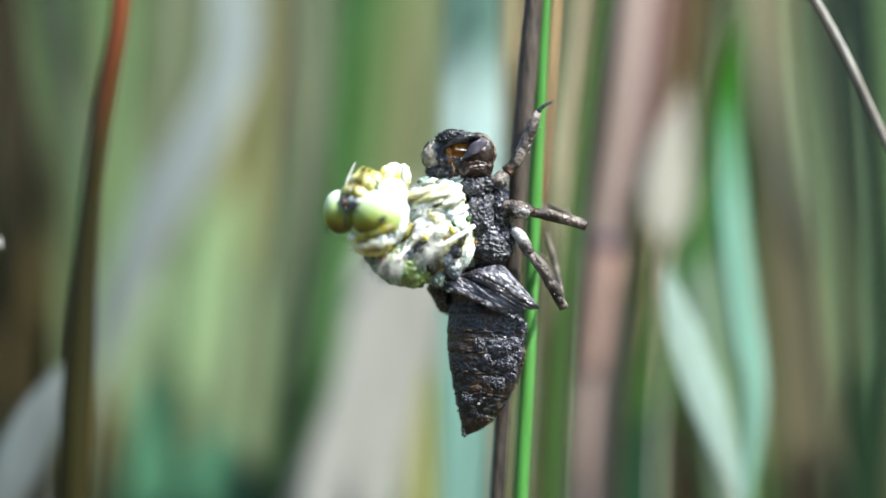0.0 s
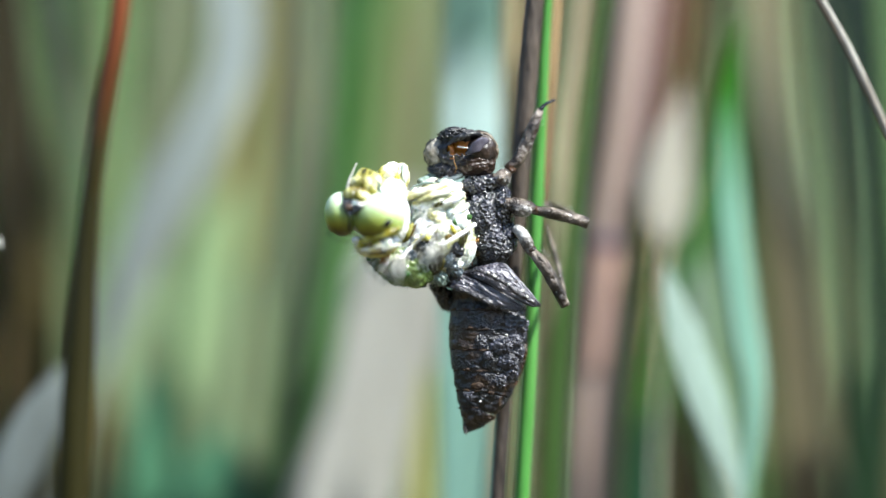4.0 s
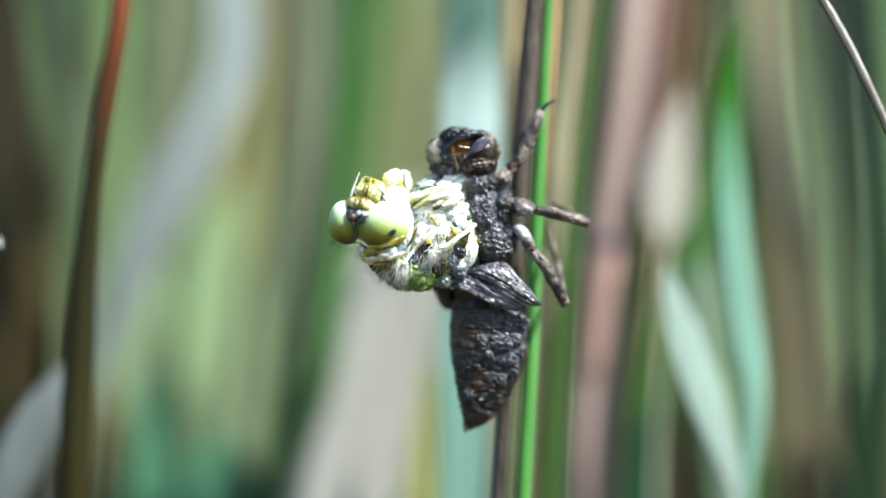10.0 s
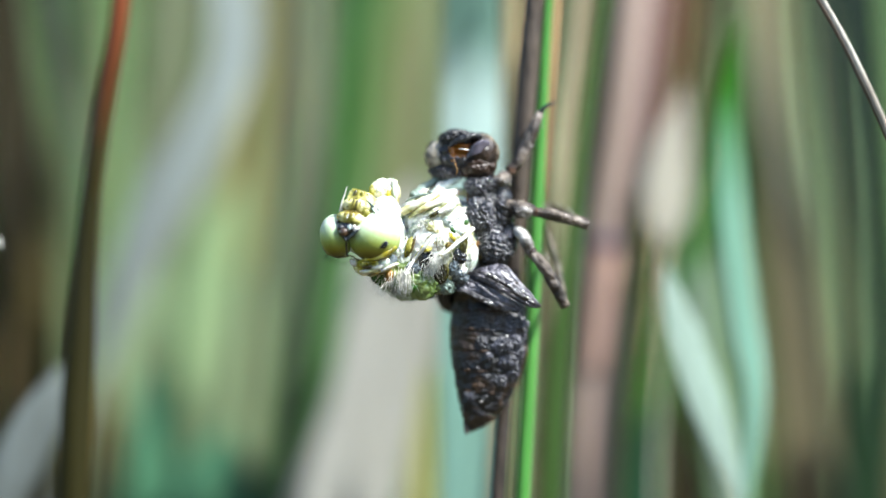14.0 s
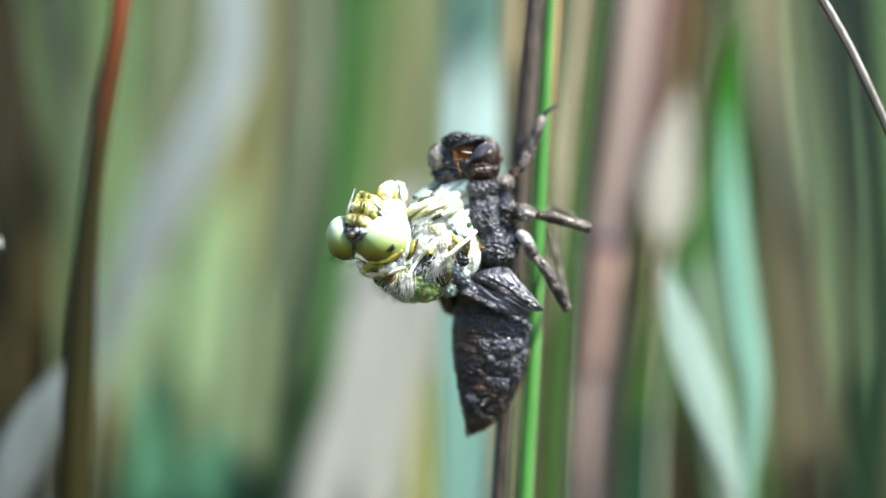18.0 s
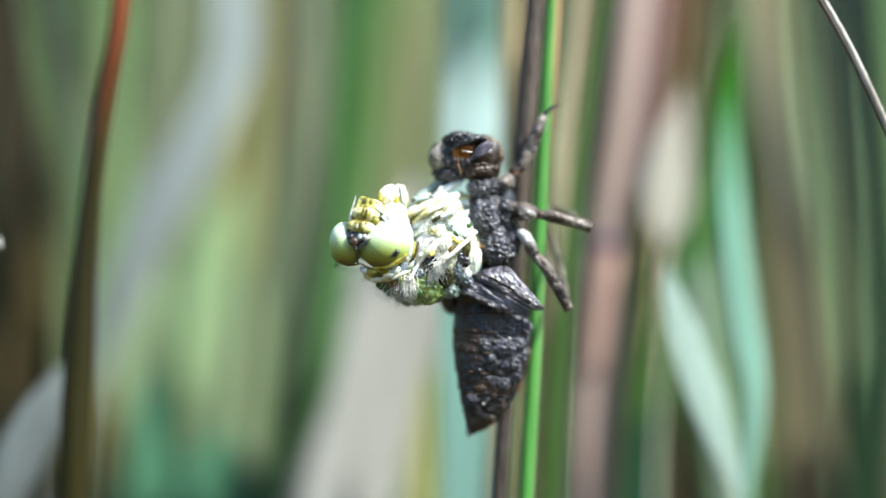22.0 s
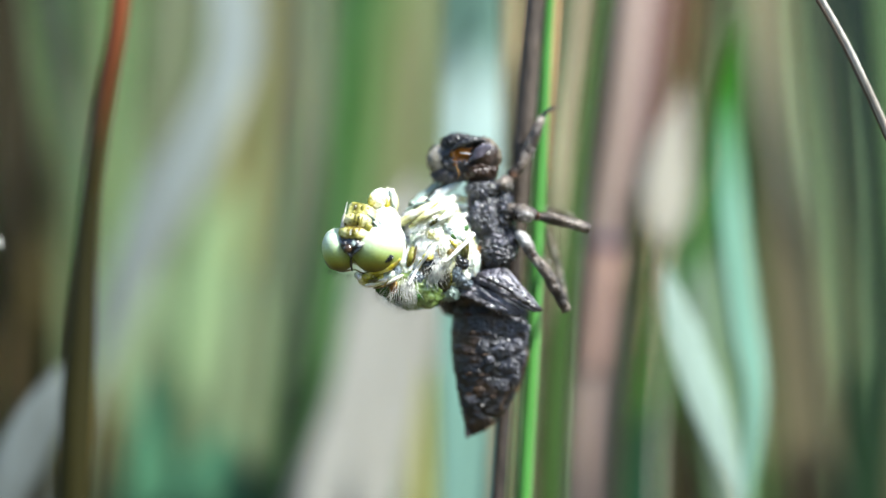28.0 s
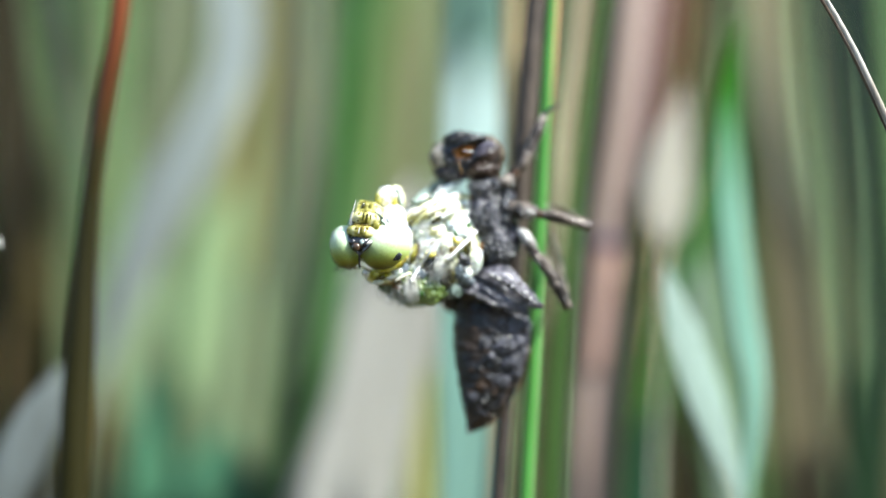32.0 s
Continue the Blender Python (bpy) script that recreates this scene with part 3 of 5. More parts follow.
    stalk("sedge_blade", [(25.3, 38, -10.53), (24.67, 38, -6.3), (24.03, 38, -2.06), (23.71, 38, 1.11), (23.5, 38, 3.76)],
          [1.32, 1.59, 1.5, 0.79, 0.13], tint("grey_mint_blade", "697b69"), "dull grey-mint sedge blade, upright", grow=0, flat=0.08)
    vivid = tint("vivid_green_blade", "377028")
    stalk("broad_grass", [(18.26, 37, -24.23), (18.79, 37, -16.84), (19.74, 37, -11.03), (21.01, 37, -6.28), (22.75, 37, -1.53), (24.23, 37, 2.48), (25.02, 37, 6.39), (25.54, 37, 9.55)],
          [1.5, 1.58, 1.5, 1.58, 1.5, 1.14, 0.7, 0.18], vivid, "vivid green broad blade", flat=0.1, grow=0)
    stalk("dead_grass", [(23.41, 39, -25.43), (23.25, 39, -21.71), (22.88, 39, -17.47), (22.51, 39, -13.75)],
          [2.21, 1.99, 1.33, 0.22], brown, "short olive-brown dead blade", grow=0, flat=0.08)
    # green darkened in its colour for the shade the blade stands in
    deep = tint("shaded_green_blade", "1f4630")
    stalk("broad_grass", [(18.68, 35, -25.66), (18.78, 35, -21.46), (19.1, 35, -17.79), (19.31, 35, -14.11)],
          [1.75, 1.75, 1.22, 0.22], deep, "deep green broad upright blade, shade painted into its colour", grow=0, flat=0.08)
    beige = tint("beige_olive_blade", "7a7256")
    stalk("dead_grass", [(35.31, 49, -25.09), (35.04, 49, -17.44), (34.22, 49, -8.69), (33.4, 49, -0.49), (32.3, 49, 7.71), (31.59, 49, 15.91), (31.05, 49, 26.29)],
          [2.96, 3.1, 3.01, 2.73, 2.37, 2.19, 2.1], beige, "broad olive-beige dead blade", flat=0.08)
    stalk("sedge_blade", [(35.65, 47, -4.29), (34.45, 47, 2.23), (32.93, 47, 8.75), (31.41, 47, 15.81), (30.22, 47, 22.34), (29.67, 47, 26.14)],
          [0.27, 0.82, 1, 1, 0.91, 0.82], tint("pale_olive_blade", "868670"), "pale olive sedge blade leaning over", flat=0.08)
    stalk("sedge_blade", [(38.58, 46, -17.29), (38.26, 46, -10.78), (37.61, 46, -4.28), (36.74, 46, 2.22), (35.87, 46, 8.72), (35.01, 46, 15.77), (34.46, 46, 26.06)],
          [0.36, 0.72, 0.9, 0.81, 0.63, 0.45, 0.36], tint("olive_sage_blade", "667050"), "olive-sage sedge blade leaning over", flat=0.08)
    stalk("sedge_blade", [(38.09, 52, -14.28), (37.54, 52, 2.26), (36.72, 52, 16.04), (36.16, 52, 26.52)],
          [0.92, 1.84, 2.11, 2.21], tint("slate_green_blade", "3e4a3c"), "slate-green sedge blade, out of focus", flat=0.08)
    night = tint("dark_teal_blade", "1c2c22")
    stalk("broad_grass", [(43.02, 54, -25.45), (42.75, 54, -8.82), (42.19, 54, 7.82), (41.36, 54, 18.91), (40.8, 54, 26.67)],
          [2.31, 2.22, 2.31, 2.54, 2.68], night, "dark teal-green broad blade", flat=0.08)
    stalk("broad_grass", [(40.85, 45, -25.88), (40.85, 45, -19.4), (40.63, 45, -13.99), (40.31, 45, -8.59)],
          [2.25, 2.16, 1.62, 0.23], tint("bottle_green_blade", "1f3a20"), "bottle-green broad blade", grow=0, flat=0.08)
    # this dark brown piece paints the shade low on the beige blade
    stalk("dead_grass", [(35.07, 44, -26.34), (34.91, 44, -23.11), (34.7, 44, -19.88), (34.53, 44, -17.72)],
          [3.14, 3.05, 2.02, 0.22], tint("shade_brown_blade", "2c281a"), "short olive-brown dead blade", grow=0, flat=0.08)
    # thinner blades between them, leaning with the wind
    rnd = random.Random(17)
    thin = [("sedge_blade", sage, "narrow sage-green sedge blade"), ("sedge_blade", grey, "narrow grey-green sedge blade"), ("sedge_blade", khaki, "narrow khaki dead sedge blade"),
            ("broad_grass", mid, "narrow mid green blade"), ("broad_grass", olive, "narrow olive-green blade"), ("dead_grass", brown, "narrow dull brown dead blade"), ("broad_grass", vivid, "narrow vivid green blade")]
    for k in range(30):
        x = -38 + 62 * (k + rnd.uniform(0.1, 0.9)) / 30
        y = rnd.uniform(110, 190)
        name, m, label = thin[rnd.choice((0, 0, 1, 2, 2, 3) if x < 6 else (4, 5, 5, 6, 0, 4))]
        f, lean, bow = 1 + y / 300, rnd.gauss(0.13, 0.08), rnd.gauss(0, 1.2)
        w = rnd.uniform(0.7, 2.0)
        stalk(name, [((x + lean * z + bow * (1 - (z / 22) ** 2)) * f, y, z * f) for z in (-22, -8, 8, 22)], [w, w, w * 0.95, w * 0.85], m, label, flat=0.1)
    tip = thing("dead_leaf", (-64.86, 44, -450.29), "small pale dead leaf tip", "leaf")
    part("blade", sweep([(-58.07, 8, -403.17), (-53.73, 8, -123.43), (-48.91, 8, -22.14), (-43.12, 8, -2.85), (-40.03, 8, 0.05), (-37.72, 8, 0.53)],
                        [0.5, 0.5, 0.5, 0.5, 0.5, 0.4], [0.2, 0.15, 0.15], n=8, rings=50), white, tip)


def arched_blade():
    ob = thing("arched_grass_blade", (18.23, -6, 39.64), "dry grey-brown grass blade arching down", "grass blade")
    m = surface("grey_dry_blade", ["665c52", "a0978b", "cac4ba"], 420, 0.75, 0.8, 1600, LONG, speck=("4a3f36", 900, 0.1))
    bm = sweep([(41.98, 6, -410.14), (43.13, 4, -121.82), (41.01, -4.4, -11.99), (38.12, -6, 4.65), (35.82, -6, 9.35), (34.21, -6, 12.94), (32.41, -6, 16.71), (30.39, -6, 20.3), (27.9, -6, 23.99), (24.22, -6, 26.75)],
               [0.56, 0.52, 0.45, 0.35, 0.32, 0.29, 0.26, 0.23, 0.19, 0.05], [0.19, 0.14, 0.12, 0.05], n=8, rings=90, side=(0.8, -0.5, 0.4), fold=0.2)
    part("blade", bm, m, ob)
    low = [(42.11, 7, -411.48), (43.18, 5, -122.22), (40.88, -4, -12.19), (37.9, -5.6, 4.56), (35.59, -5.6, 9.27), (33.98, -5.6, 12.86), (32.18, -5.6, 16.64), (30.15, -5.6, 20.24), (27.66, -5.6, 23.93), (24.16, -5.6, 26.79)]
    part("edge", sweep(low, [0.3, 0.28, 0.2, 0.17, 0.16, 0.16, 0.17, 0.17, 0.12, 0.03], n=6, rings=90), surface("dark_blade_edge", ["2a1d14", "46352a", "5a4a3e"], 400, 0.6, 0.5, 1800, LONG), ob, "dark brown rolled edge")
    return ob


# ---- the two stems that carry the skin ----
def carrying_stems():
    g = thing("green_rush_stem", (4.54, 2, -402.41), "fresh green rush stem that the larval skin clings to", "rush")
    line = [(4.54, 2, -402.41), (5.01, 2, -168.31), (5.63, 2, -50.08), (6.45, 2.7, -20.9), (6.73, 2.7, -16.07), (7.21, 2.7, -7.54), (7.73, 2.7, 4.79), (8.13, 2.7, 12.85), (8.58, 2.7, 20.9), (9.29, 2.7, 30.38), (11.63, 2, 63.42), (15.94, 3, 111.08)]
    w = [2.07, 1.69, 1.22, 0.63, 0.63, 0.61, 0.59, 0.52, 0.42, 0.38, 0.28, 0.05]
    part("stem", sweep(line, w, n=16, rings=120), GREEN_STEM, g)
    d = thing("dry_rush_stem", (3.64, 6, -407.74), "dry dark brown rush stem beside the green one", "rush")
    line = [(0.77, 6, -407.74), (2.2, 5, -169.98), (3.99, 3, -50.25), (4.54, 2.2, -20.87), (4.97, 2, -14.14), (5.67, 1.8, -3.73), (6.38, 1.6, 6.66), (7.04, 1.6, 14.69), (7.6, 1.6, 20.83), (8.41, 1.6, 30.27), (10.25, 3, 58.88), (12.15, 3, 92.1)]
    w = [1.22, 0.94, 0.7, 0.61, 0.61, 0.7, 0.8, 0.85, 0.8, 0.7, 0.47, 0.05]
    part("stem", sweep(line, w, n=14, rings=120, rough=0.05), DRY_STEM, d)
    part("sheath", sweep([(3.71, 4, -69.46), (3.99, 3, -50.25), (4.36, 2.4, -26.47), (4.5, 2.2, -21.72)], [0.89, 0.85, 0.75, 0.63], n=14, rings=30, rough=0.08), DRY_STEM, d, "torn brown leaf sheath")
    part("sheath", sweep([(5.01, 2, -168.31), (5.63, 2.2, -50.12), (6.3, 2.6, -26.96), (6.49, 2.7, -23.18)], [1.74, 1.27, 0.85, 0.75], n=14, rings=30), GREEN_STEM, g, "green leaf sheath")
    part("scar", sweep([(6.79, 0.9, 12.02), (6.88, 0.9, 12.68), (6.97, 0.9, 13.43)], [0.1, 0.3, 0.08], [0.05, 0.1, 0.05], n=8, rings=10, rough=0.4), SKIN_WARM, d)
    part("scar", sweep([(7.16, 0.9, 16.44), (7.26, 0.9, 17.29), (7.4, 0.9, 18.42)], [0.1, 0.24, 0.08], [0.05, 0.1, 0.05], n=8, rings=10, rough=0.4), SKIN_WARM, d)
    return g, d


# ---- the shed skin ----
ABDOMEN = surface("abdomen_skin", ["050506", "0e0e12", "1b1a20", "3a2a1c", "15141a", "2c2b33"], 360, 0.38, 1.0, 1500, spread=(0.3, 0.72), coat=0.05, spec=0.62, bump_detail=4.0, bump_size=0.0005)
FRAY = surface("frayed_skin", ["121012", "383538", "767478"], 700, 0.3, 1.0, 1700, coat=0.4, bump_size=0.0006)
RIM = surface("torn_rim_skin", ["3c342c", "7a6c5c", "b4a894", "5a4e44"], 600, 0.4, 0.8, 1800, leaf=0.25, coat=0.2, bump_size=0.0004)
FLAP = surface("thin_grey_flap", ["2c2a34", "5a5664", "8e8a96"], 400, 0.25, 0.3, 1200, leaf=0.25, coat=0.6)
TAR = surface("crumpled_skin", ["08080c", "16161e", "32323e", "5e5e6b"], 520, 0.34, 1.0, 2400, spread=(0.32, 0.74), coat=0.45, spec=1.0, bump_detail=2.0, bump_size=0.0006)
DULL_SPOT = surface("dull_brown_spot", ["1a130b", "32241a", "4c3820"], 500, 0.7, 0.5, 1800, spec=0.3)
CRUST = surface("grey_crust", ["0e0e12", "2a2a32", "4e4e59", "1c1b20"], 600, 0.45, 0.6, 1300, coat=0.15, spec=0.7, bump_detail=3.0, bump_size=0.0005)


def larval_skin():
    rnd = random.Random(11)
    ob = thing("larval_skin", (3.57, 0, 0.52), "empty dark brown dragonfly larval skin gripping the stems", "insect skin")
    # head: a hollow shell, split open on top
    hc, hr = Vector((1.36, 0, 7.85)), (2.54, 2.07, 1.88)
    gape = Vector((1.95, -2, 8.5))
    shell = blob(hc, hr, 5, 0.13, 1.4, keep=lambda p: (Vector(((p.x - gape.x) * 0.6, (p.y - gape.y) * 0.5, (p.z - gape.z) * 1.3 - (p.x - gape.x) * 0.3))).length > 1.18 + 0.25 * noise.noise(p * 2.5))
    head = part("head", crumple(shell, 0.05, 1.8), HEAD_SKIN, ob, "split head shell")
    md = head.modifiers.new("wall", "SOLIDIFY")
    md.thickness = 0.00018
    part("lining", blob(hc + Vector((0.15, 0.1, 0.1)), [x * 0.84 for x in hr], 4, 0.16, 1.8), AMBER, head, "amber translucent inner lining")
    part("lining", blob((1.75, -1.4, 8.45), (1.15, 0.38, 0.62), 4, 0.2, 2.0, turn=(0, -12, 0)), AMBER, head, "amber translucent inner lining")
    part("eye", blob((2.85, -0.75, 8.06), (1.45, 1.4, 1.62), 5, 0.06, 1.2), SHELL_EYE, head, "rough dark brown empty eye shell")
    part("rolled_edge", sweep([(1.7, -2.2, 7.6), (2.12, -2.4, 7.87), (2.59, -2.4, 8.25), (3.05, -2.2, 8.58), (3.57, -1.8, 8.73)], [0.06, 0.3, 0.5, 0.52, 0.2], [0.1, 0.14, 0.16, 0.14, 0.1], n=14, rings=24, rough=0.2, side=(0.45, 0, 1)), FLAP, head, "thin lilac-grey flap folded over the eye")
    part("torn_rim", sweep([(2.41, -1.6, 9.2), (3.06, -1.5, 9.35), (3.67, -1.3, 9.08), (4.05, -1.1, 8.47), (4.19, -0.9, 7.73), (4.1, -0.8, 7.08)], [0.08, 0.2, 0.26, 0.3, 0.26, 0.08], [0.1, 0.16, 0.1], n=12, rings=30, rough=0.4), RIM, head, "pale torn rim of the head shell")
    part("eye", crumple(blob((-0.66, -0.1, 7.74), (1.1, 1.2, 1.3), 5, 0.1, 1.4), 0.04, 1.6), HEAD_SKIN, head, "dark empty eye shell with a cloudy window")
    part("eye_window", blob((-0.76, -1.05, 7.81), (0.85, 0.42, 1.1), 4, 0.2, 1.4, turn=(0, 20, 0)), SHELL_PALE, head, "pale cloudy eye window")
    part("crest", crumple(blob((1.08, -1, 9.18), (1.6, 1.22, 0.61), 5, 0.2, 1.8), 0.1, 2.6), HEAD_SKIN, head)
    part("crest", crumple(blob((0.74, -1.2, 9.35), (0.9, 0.9, 0.55), 5, 0.2, 1.8), 0.08, 2.6), HEAD_SKIN, head)
    part("brow", sweep([(0.27, -2, 8.44), (0.88, -2.15, 8.91), (1.67, -2.2, 9.18), (2.51, -2, 9.33), (3.17, -1.6, 9.2)], [0.12, 0.26, 0.3, 0.26, 0.1], n=12, rings=30, rough=0.35), HEAD_SKIN, head, "ragged black brow over the split")
    part("window_edge", sweep([(0.09, -1.2, 8.93), (0.37, -1.5, 8.36), (0.55, -1.6, 7.71), (0.51, -1.5, 7.05)], [0.1, 0.24, 0.26, 0.12], n=10, rings=20, rough=0.3), AMBER, head, "brown translucent edge beside the window")
    part("jaw", crumple(blob((2.52, -0.8, 6.79), (1.65, 1.4, 1.05), 5, 0.12, 1.6), 0.03, 1.5), surface("brown_jaw", ["0c0807", "1c120c", "3a2514", "1a110d"], 300, 0.4, 0.8, 1300, coat=0.1), head)
    part("mask", crumple(blob((0.19, -0.3, 6.48), (1.6, 1.22, 0.8), 5, 0.2, 1.8), 0.06, 2.0), HEAD_SKIN, head)
    bm = hairs(bmesh.new(), (1.1, -0.9, 9.2), (1.5, 1.1, 0.55), 130, 0.24, (0, -0.3, 1), rnd)
    tagged(part("bristles", bm, DARKHAIR, head), kind="stuff")
    part("thread", sweep([(1.02, -2.4, 8.25), (1.44, -2.7, 8.19), (1.9, -2.6, 8.15)], [0.03, 0.045, 0.03], n=6, rings=8), THREAD, ob, "white breathing-tube thread")
    part("thread", sweep([(0.7, -2.3, 7.69), (0.75, -2.6, 7.03), (0.93, -2.6, 6.47), (0.79, -2.5, 6.01)], [0.02, 0.03, 0.035, 0.02], n=6, rings=10), AMBERSKIN, ob, "amber breathing-tube thread")
    # thorax
    part("prothorax", blob((3.1, -0.2, 5.31), (1.69, 1.79, 0.94), 4, 0.16, 1.7), SKIN, ob)
    hump = sweep([(2.82, 0.2, 5.88), (2.91, 0, 4.93), (3.1, -0.1, 3.71), (3.33, -0.2, 2.39), (3.61, -0.3, 0.99), (3.85, -0.3, -0.23), (3.85, 0, -1.55)],
                 [0.94, 1.27, 1.41, 1.5, 1.55, 1.5, 1.13], [1.3, 1.5, 1.7, 1.8, 1.9, 1.8, 1.2], n=96, rings=130)
    part("thorax", crumple(hump, 0.16, 2.2), TAR, ob, "crumpled glossy black thorax, split along the back")
    for p, r, a, m in (((2.52, -1.7, 5.14), (0.95, 0.6, 0.7), 0, TAR), ((2.89, -1.75, 2.66), (1.2, 0.7, 1.5), -12, TAR), ((4.02, -1.8, 0.04), (1.5, 0.7, 1.1), 20, TAR), ((4.86, -1.3, 3.32), (0.85, 0.6, 0.8), 0, SKIN)):
        part("thorax_lobe", crumple(crumple(blob(p, r, 6, 0.2, 1.4, turn=(0, a, 0)), 0.07, 1.8), 0.04, 4.5), m, ob)
    part("thorax_side", blob((4.14, 0.6, 1.93), (1.69, 2.07, 3.76), 5, 0.12, 2.4), SKIN, ob)
    part("side_plate", crumple(blob((4.69, -0.7, 2.77), (0.94, 1.13, 1.32), 5, 0.12, 1.8), 0.07, 1.8), SKIN, ob)
    part("side_plate", crumple(blob((5.11, -0.6, 0.75), (0.94, 1.13, 1.5), 5, 0.12, 1.8, seed=9), 0.07, 1.8), SKIN, ob)
    part("leg_socket", crumple(blob((4.82, -0.9, 5.76), (0.66, 0.66, 0.7), 4, 0.15), 0.06, 2.4), PALE_JOINT, ob, "silvery crusted leg socket")
    part("leg_socket", crumple(blob((6.26, -1.5, 3.13), (1.03, 0.75, 0.61), 4, 0.2, turn=(0, 12, 0)), 0.07, 2.4), PALE_JOINT, ob, "silvery crusted leg socket")
    part("knob", blob((2.75, -2, 3.78), (0.2, 0.14, 0.15), 3, 0.2), LEG_SKIN, ob)
    part("split_edge", sweep([(1.73, -1.3, 5.43), (1.82, -1.5, 3.69), (2.01, -1.6, 1.92), (2.34, -1.7, 0.05), (2.24, -1.7, -1.63)], [0.06, 0.12, 0.1, 0.13, 0.06], n=7, rings=22, rough=0.5), SKIN_WARM, ob)
    # wing pads
    pad = part("wing_pad", plate([(1.12, -1.5, -2.24), (3.17, -1.9, -1.54), (4.9, -2.2, -1.35), (6.01, -2.4, -2.52), (6.99, -2.4, -3.59), (7.95, -2.2, -4.78)],
                                 [(1.17, -1.5, -2.34), (3.08, -2.3, -2.84), (4.75, -2.6, -3.73), (6.43, -2.6, -4.66), (7.4, -2.4, -5.0), (7.9, -2.2, -4.92)], 0.34, 3.4),
               PAD, ob, "grey-black wing pad with pale flecks")
    part("ridge", sweep([(2.52, -2.4, -1.91), (3.54, -2.9, -2.23), (4.74, -3.1, -2.88), (6.04, -3.1, -3.77), (7.46, -2.4, -4.66)], [0.05, 0.16, 0.18, 0.16, 0.05], [0.05, 0.12, 0.1, 0.05], n=10, rings=50, rough=0.7, side=(0.4, 0, 1)), FRAY, pad)
    for c, s in (((3.58, -3.05, -2.14), 0.2), ((4.09, -3.15, -2.42), 0.24), ((5.25, -3.3, -3.07), 0.17), ((6.42, -3.1, -3.58), 0.22), ((6.79, -3, -4.09), 0.2), ((7.22, -2.7, -4.47), 0.14), ((5.54, -2.9, -2.61), 0.09), ((4.65, -2.9, -2.09), 0.1)):
        part("pale_fleck", blob(c, (s * 0.75, 0.08, s * 0.42), 3, 0.5, 1.8, turn=(0, 35, 0)), THREAD, pad)
    low = part("wing_pad", plate([(-1.12, -1, -3.28), (-0.28, -1.4, -2.67), (1.26, -1.8, -2.29), (3.03, -2.1, -2.94), (4.76, -2.2, -3.87), (6.53, -2, -4.9)],
                                 [(-1.03, -1, -3.42), (-0.14, -1.5, -3.23), (1.03, -1.9, -3.59), (2.52, -2.1, -4.15), (4.48, -2.2, -5.08), (5.98, -1.9, -5.42)], 0.3, 3.0, seed=8),
               PAD, ob, "grey-black wing pad with pale flecks")
    part("frayed_edge", sweep([(-0.65, -1.7, -3.04), (1.03, -2.3, -3.45), (2.61, -2.5, -4.05), (4.29, -2.5, -4.85), (5.92, -2.1, -5.36)], [0.08, 0.2, 0.24, 0.24, 0.06], [0.05, 0.12, 0.12, 0.05], n=10, rings=70, rough=0.9, side=(0.35, 0, 1)), FRAY, low)
    part("wing_pad", sweep([(-1.13, 0.2, -3.06), (-0.38, 0.6, -3.72), (0.52, 1, -4.67), (1.7, 1.4, -5.85)], [0.3, 0.7, 0.85, 0.3], [0.3, 0.45, 0.4, 0.15], n=14, rings=26, side=(1, 0, 0.5), rough=0.25), SKIN, ob)
    part("wing_pad", sweep([(0.76, 1.4, -2.78), (3.6, 2.2, -3.5), (5.73, 2.2, -4.92)], [0.5, 0.8, 0.2], [0.3, 0.35, 0.15], n=12, rings=22, side=(-0.4, 0, -1), rough=0.2), SKIN, ob)
    part("waist", blob((3.1, 0.3, -3.48), (2.54, 1.88, 2.25), 4, 0.12, 1.6), ABDOMEN, ob)
    # abdomen: overlapping rings that taper to the tail
    belt = [(-3.81, 0.89, 6.17), (-5.26, 0.43, 6.68), (-6.91, 0.34, 6.87), (-8.6, 0.38, 6.73), (-10.34, 0.58, 6.31), (-12.03, 0.82, 5.51), (-13.48, 1.06, 4.48), (-14.52, 1.29, 3.3), (-15.5, 1.55, 1.8)]   # height, one side, other side
    for k in range(8):
        (z0, l0, r0), (z1, l1, r1) = belt[k], belt[k + 1]
        line, w = [], []
        for f, puff in ((0, 0.955), (0.12, 0.985), (0.5, 1.0), (0.86, 1.01), (1.0, 1.0), (1.06, 0.93)):
            line.append((((l0 + r0) + (l1 + r1 - l0 - r0) * f) / 2, 0.2, z0 + (z1 - z0) * f))
            w.append(max(0.05, ((r0 - l0) + (r1 - l1 - r0 + l0) * f) / 2 * puff))
        bm = sweep(line, w, [x * 0.62 for x in w], n=120, rings=28)
        mid = (l0 + r0) / 2
        # crusted with dirt on one flank, smoother on the other
        flank = lambda p: (0.3 + 0.7 * min(1, max(0, (p.x - mid) / w[2] * 1.4 + 0.45))) * min(1, w[3])
        crumple(crumple(bm, 0.1, 0.9, flank), 0.03, 3.0, flank)
        seg = part("abdomen_segment", bm, ABDOMEN, ob)
        cx, h = (l1 + r1) / 2, (r1 - l1) / 2
        if k < 6:
            for a0, a1 in ((0.3, 0.6), (0.8, 1.1), (1.25, 1.6), (2.2, 2.5)):
                arc = [a0 + (a1 - a0) * q / 5 for q in range(6)]
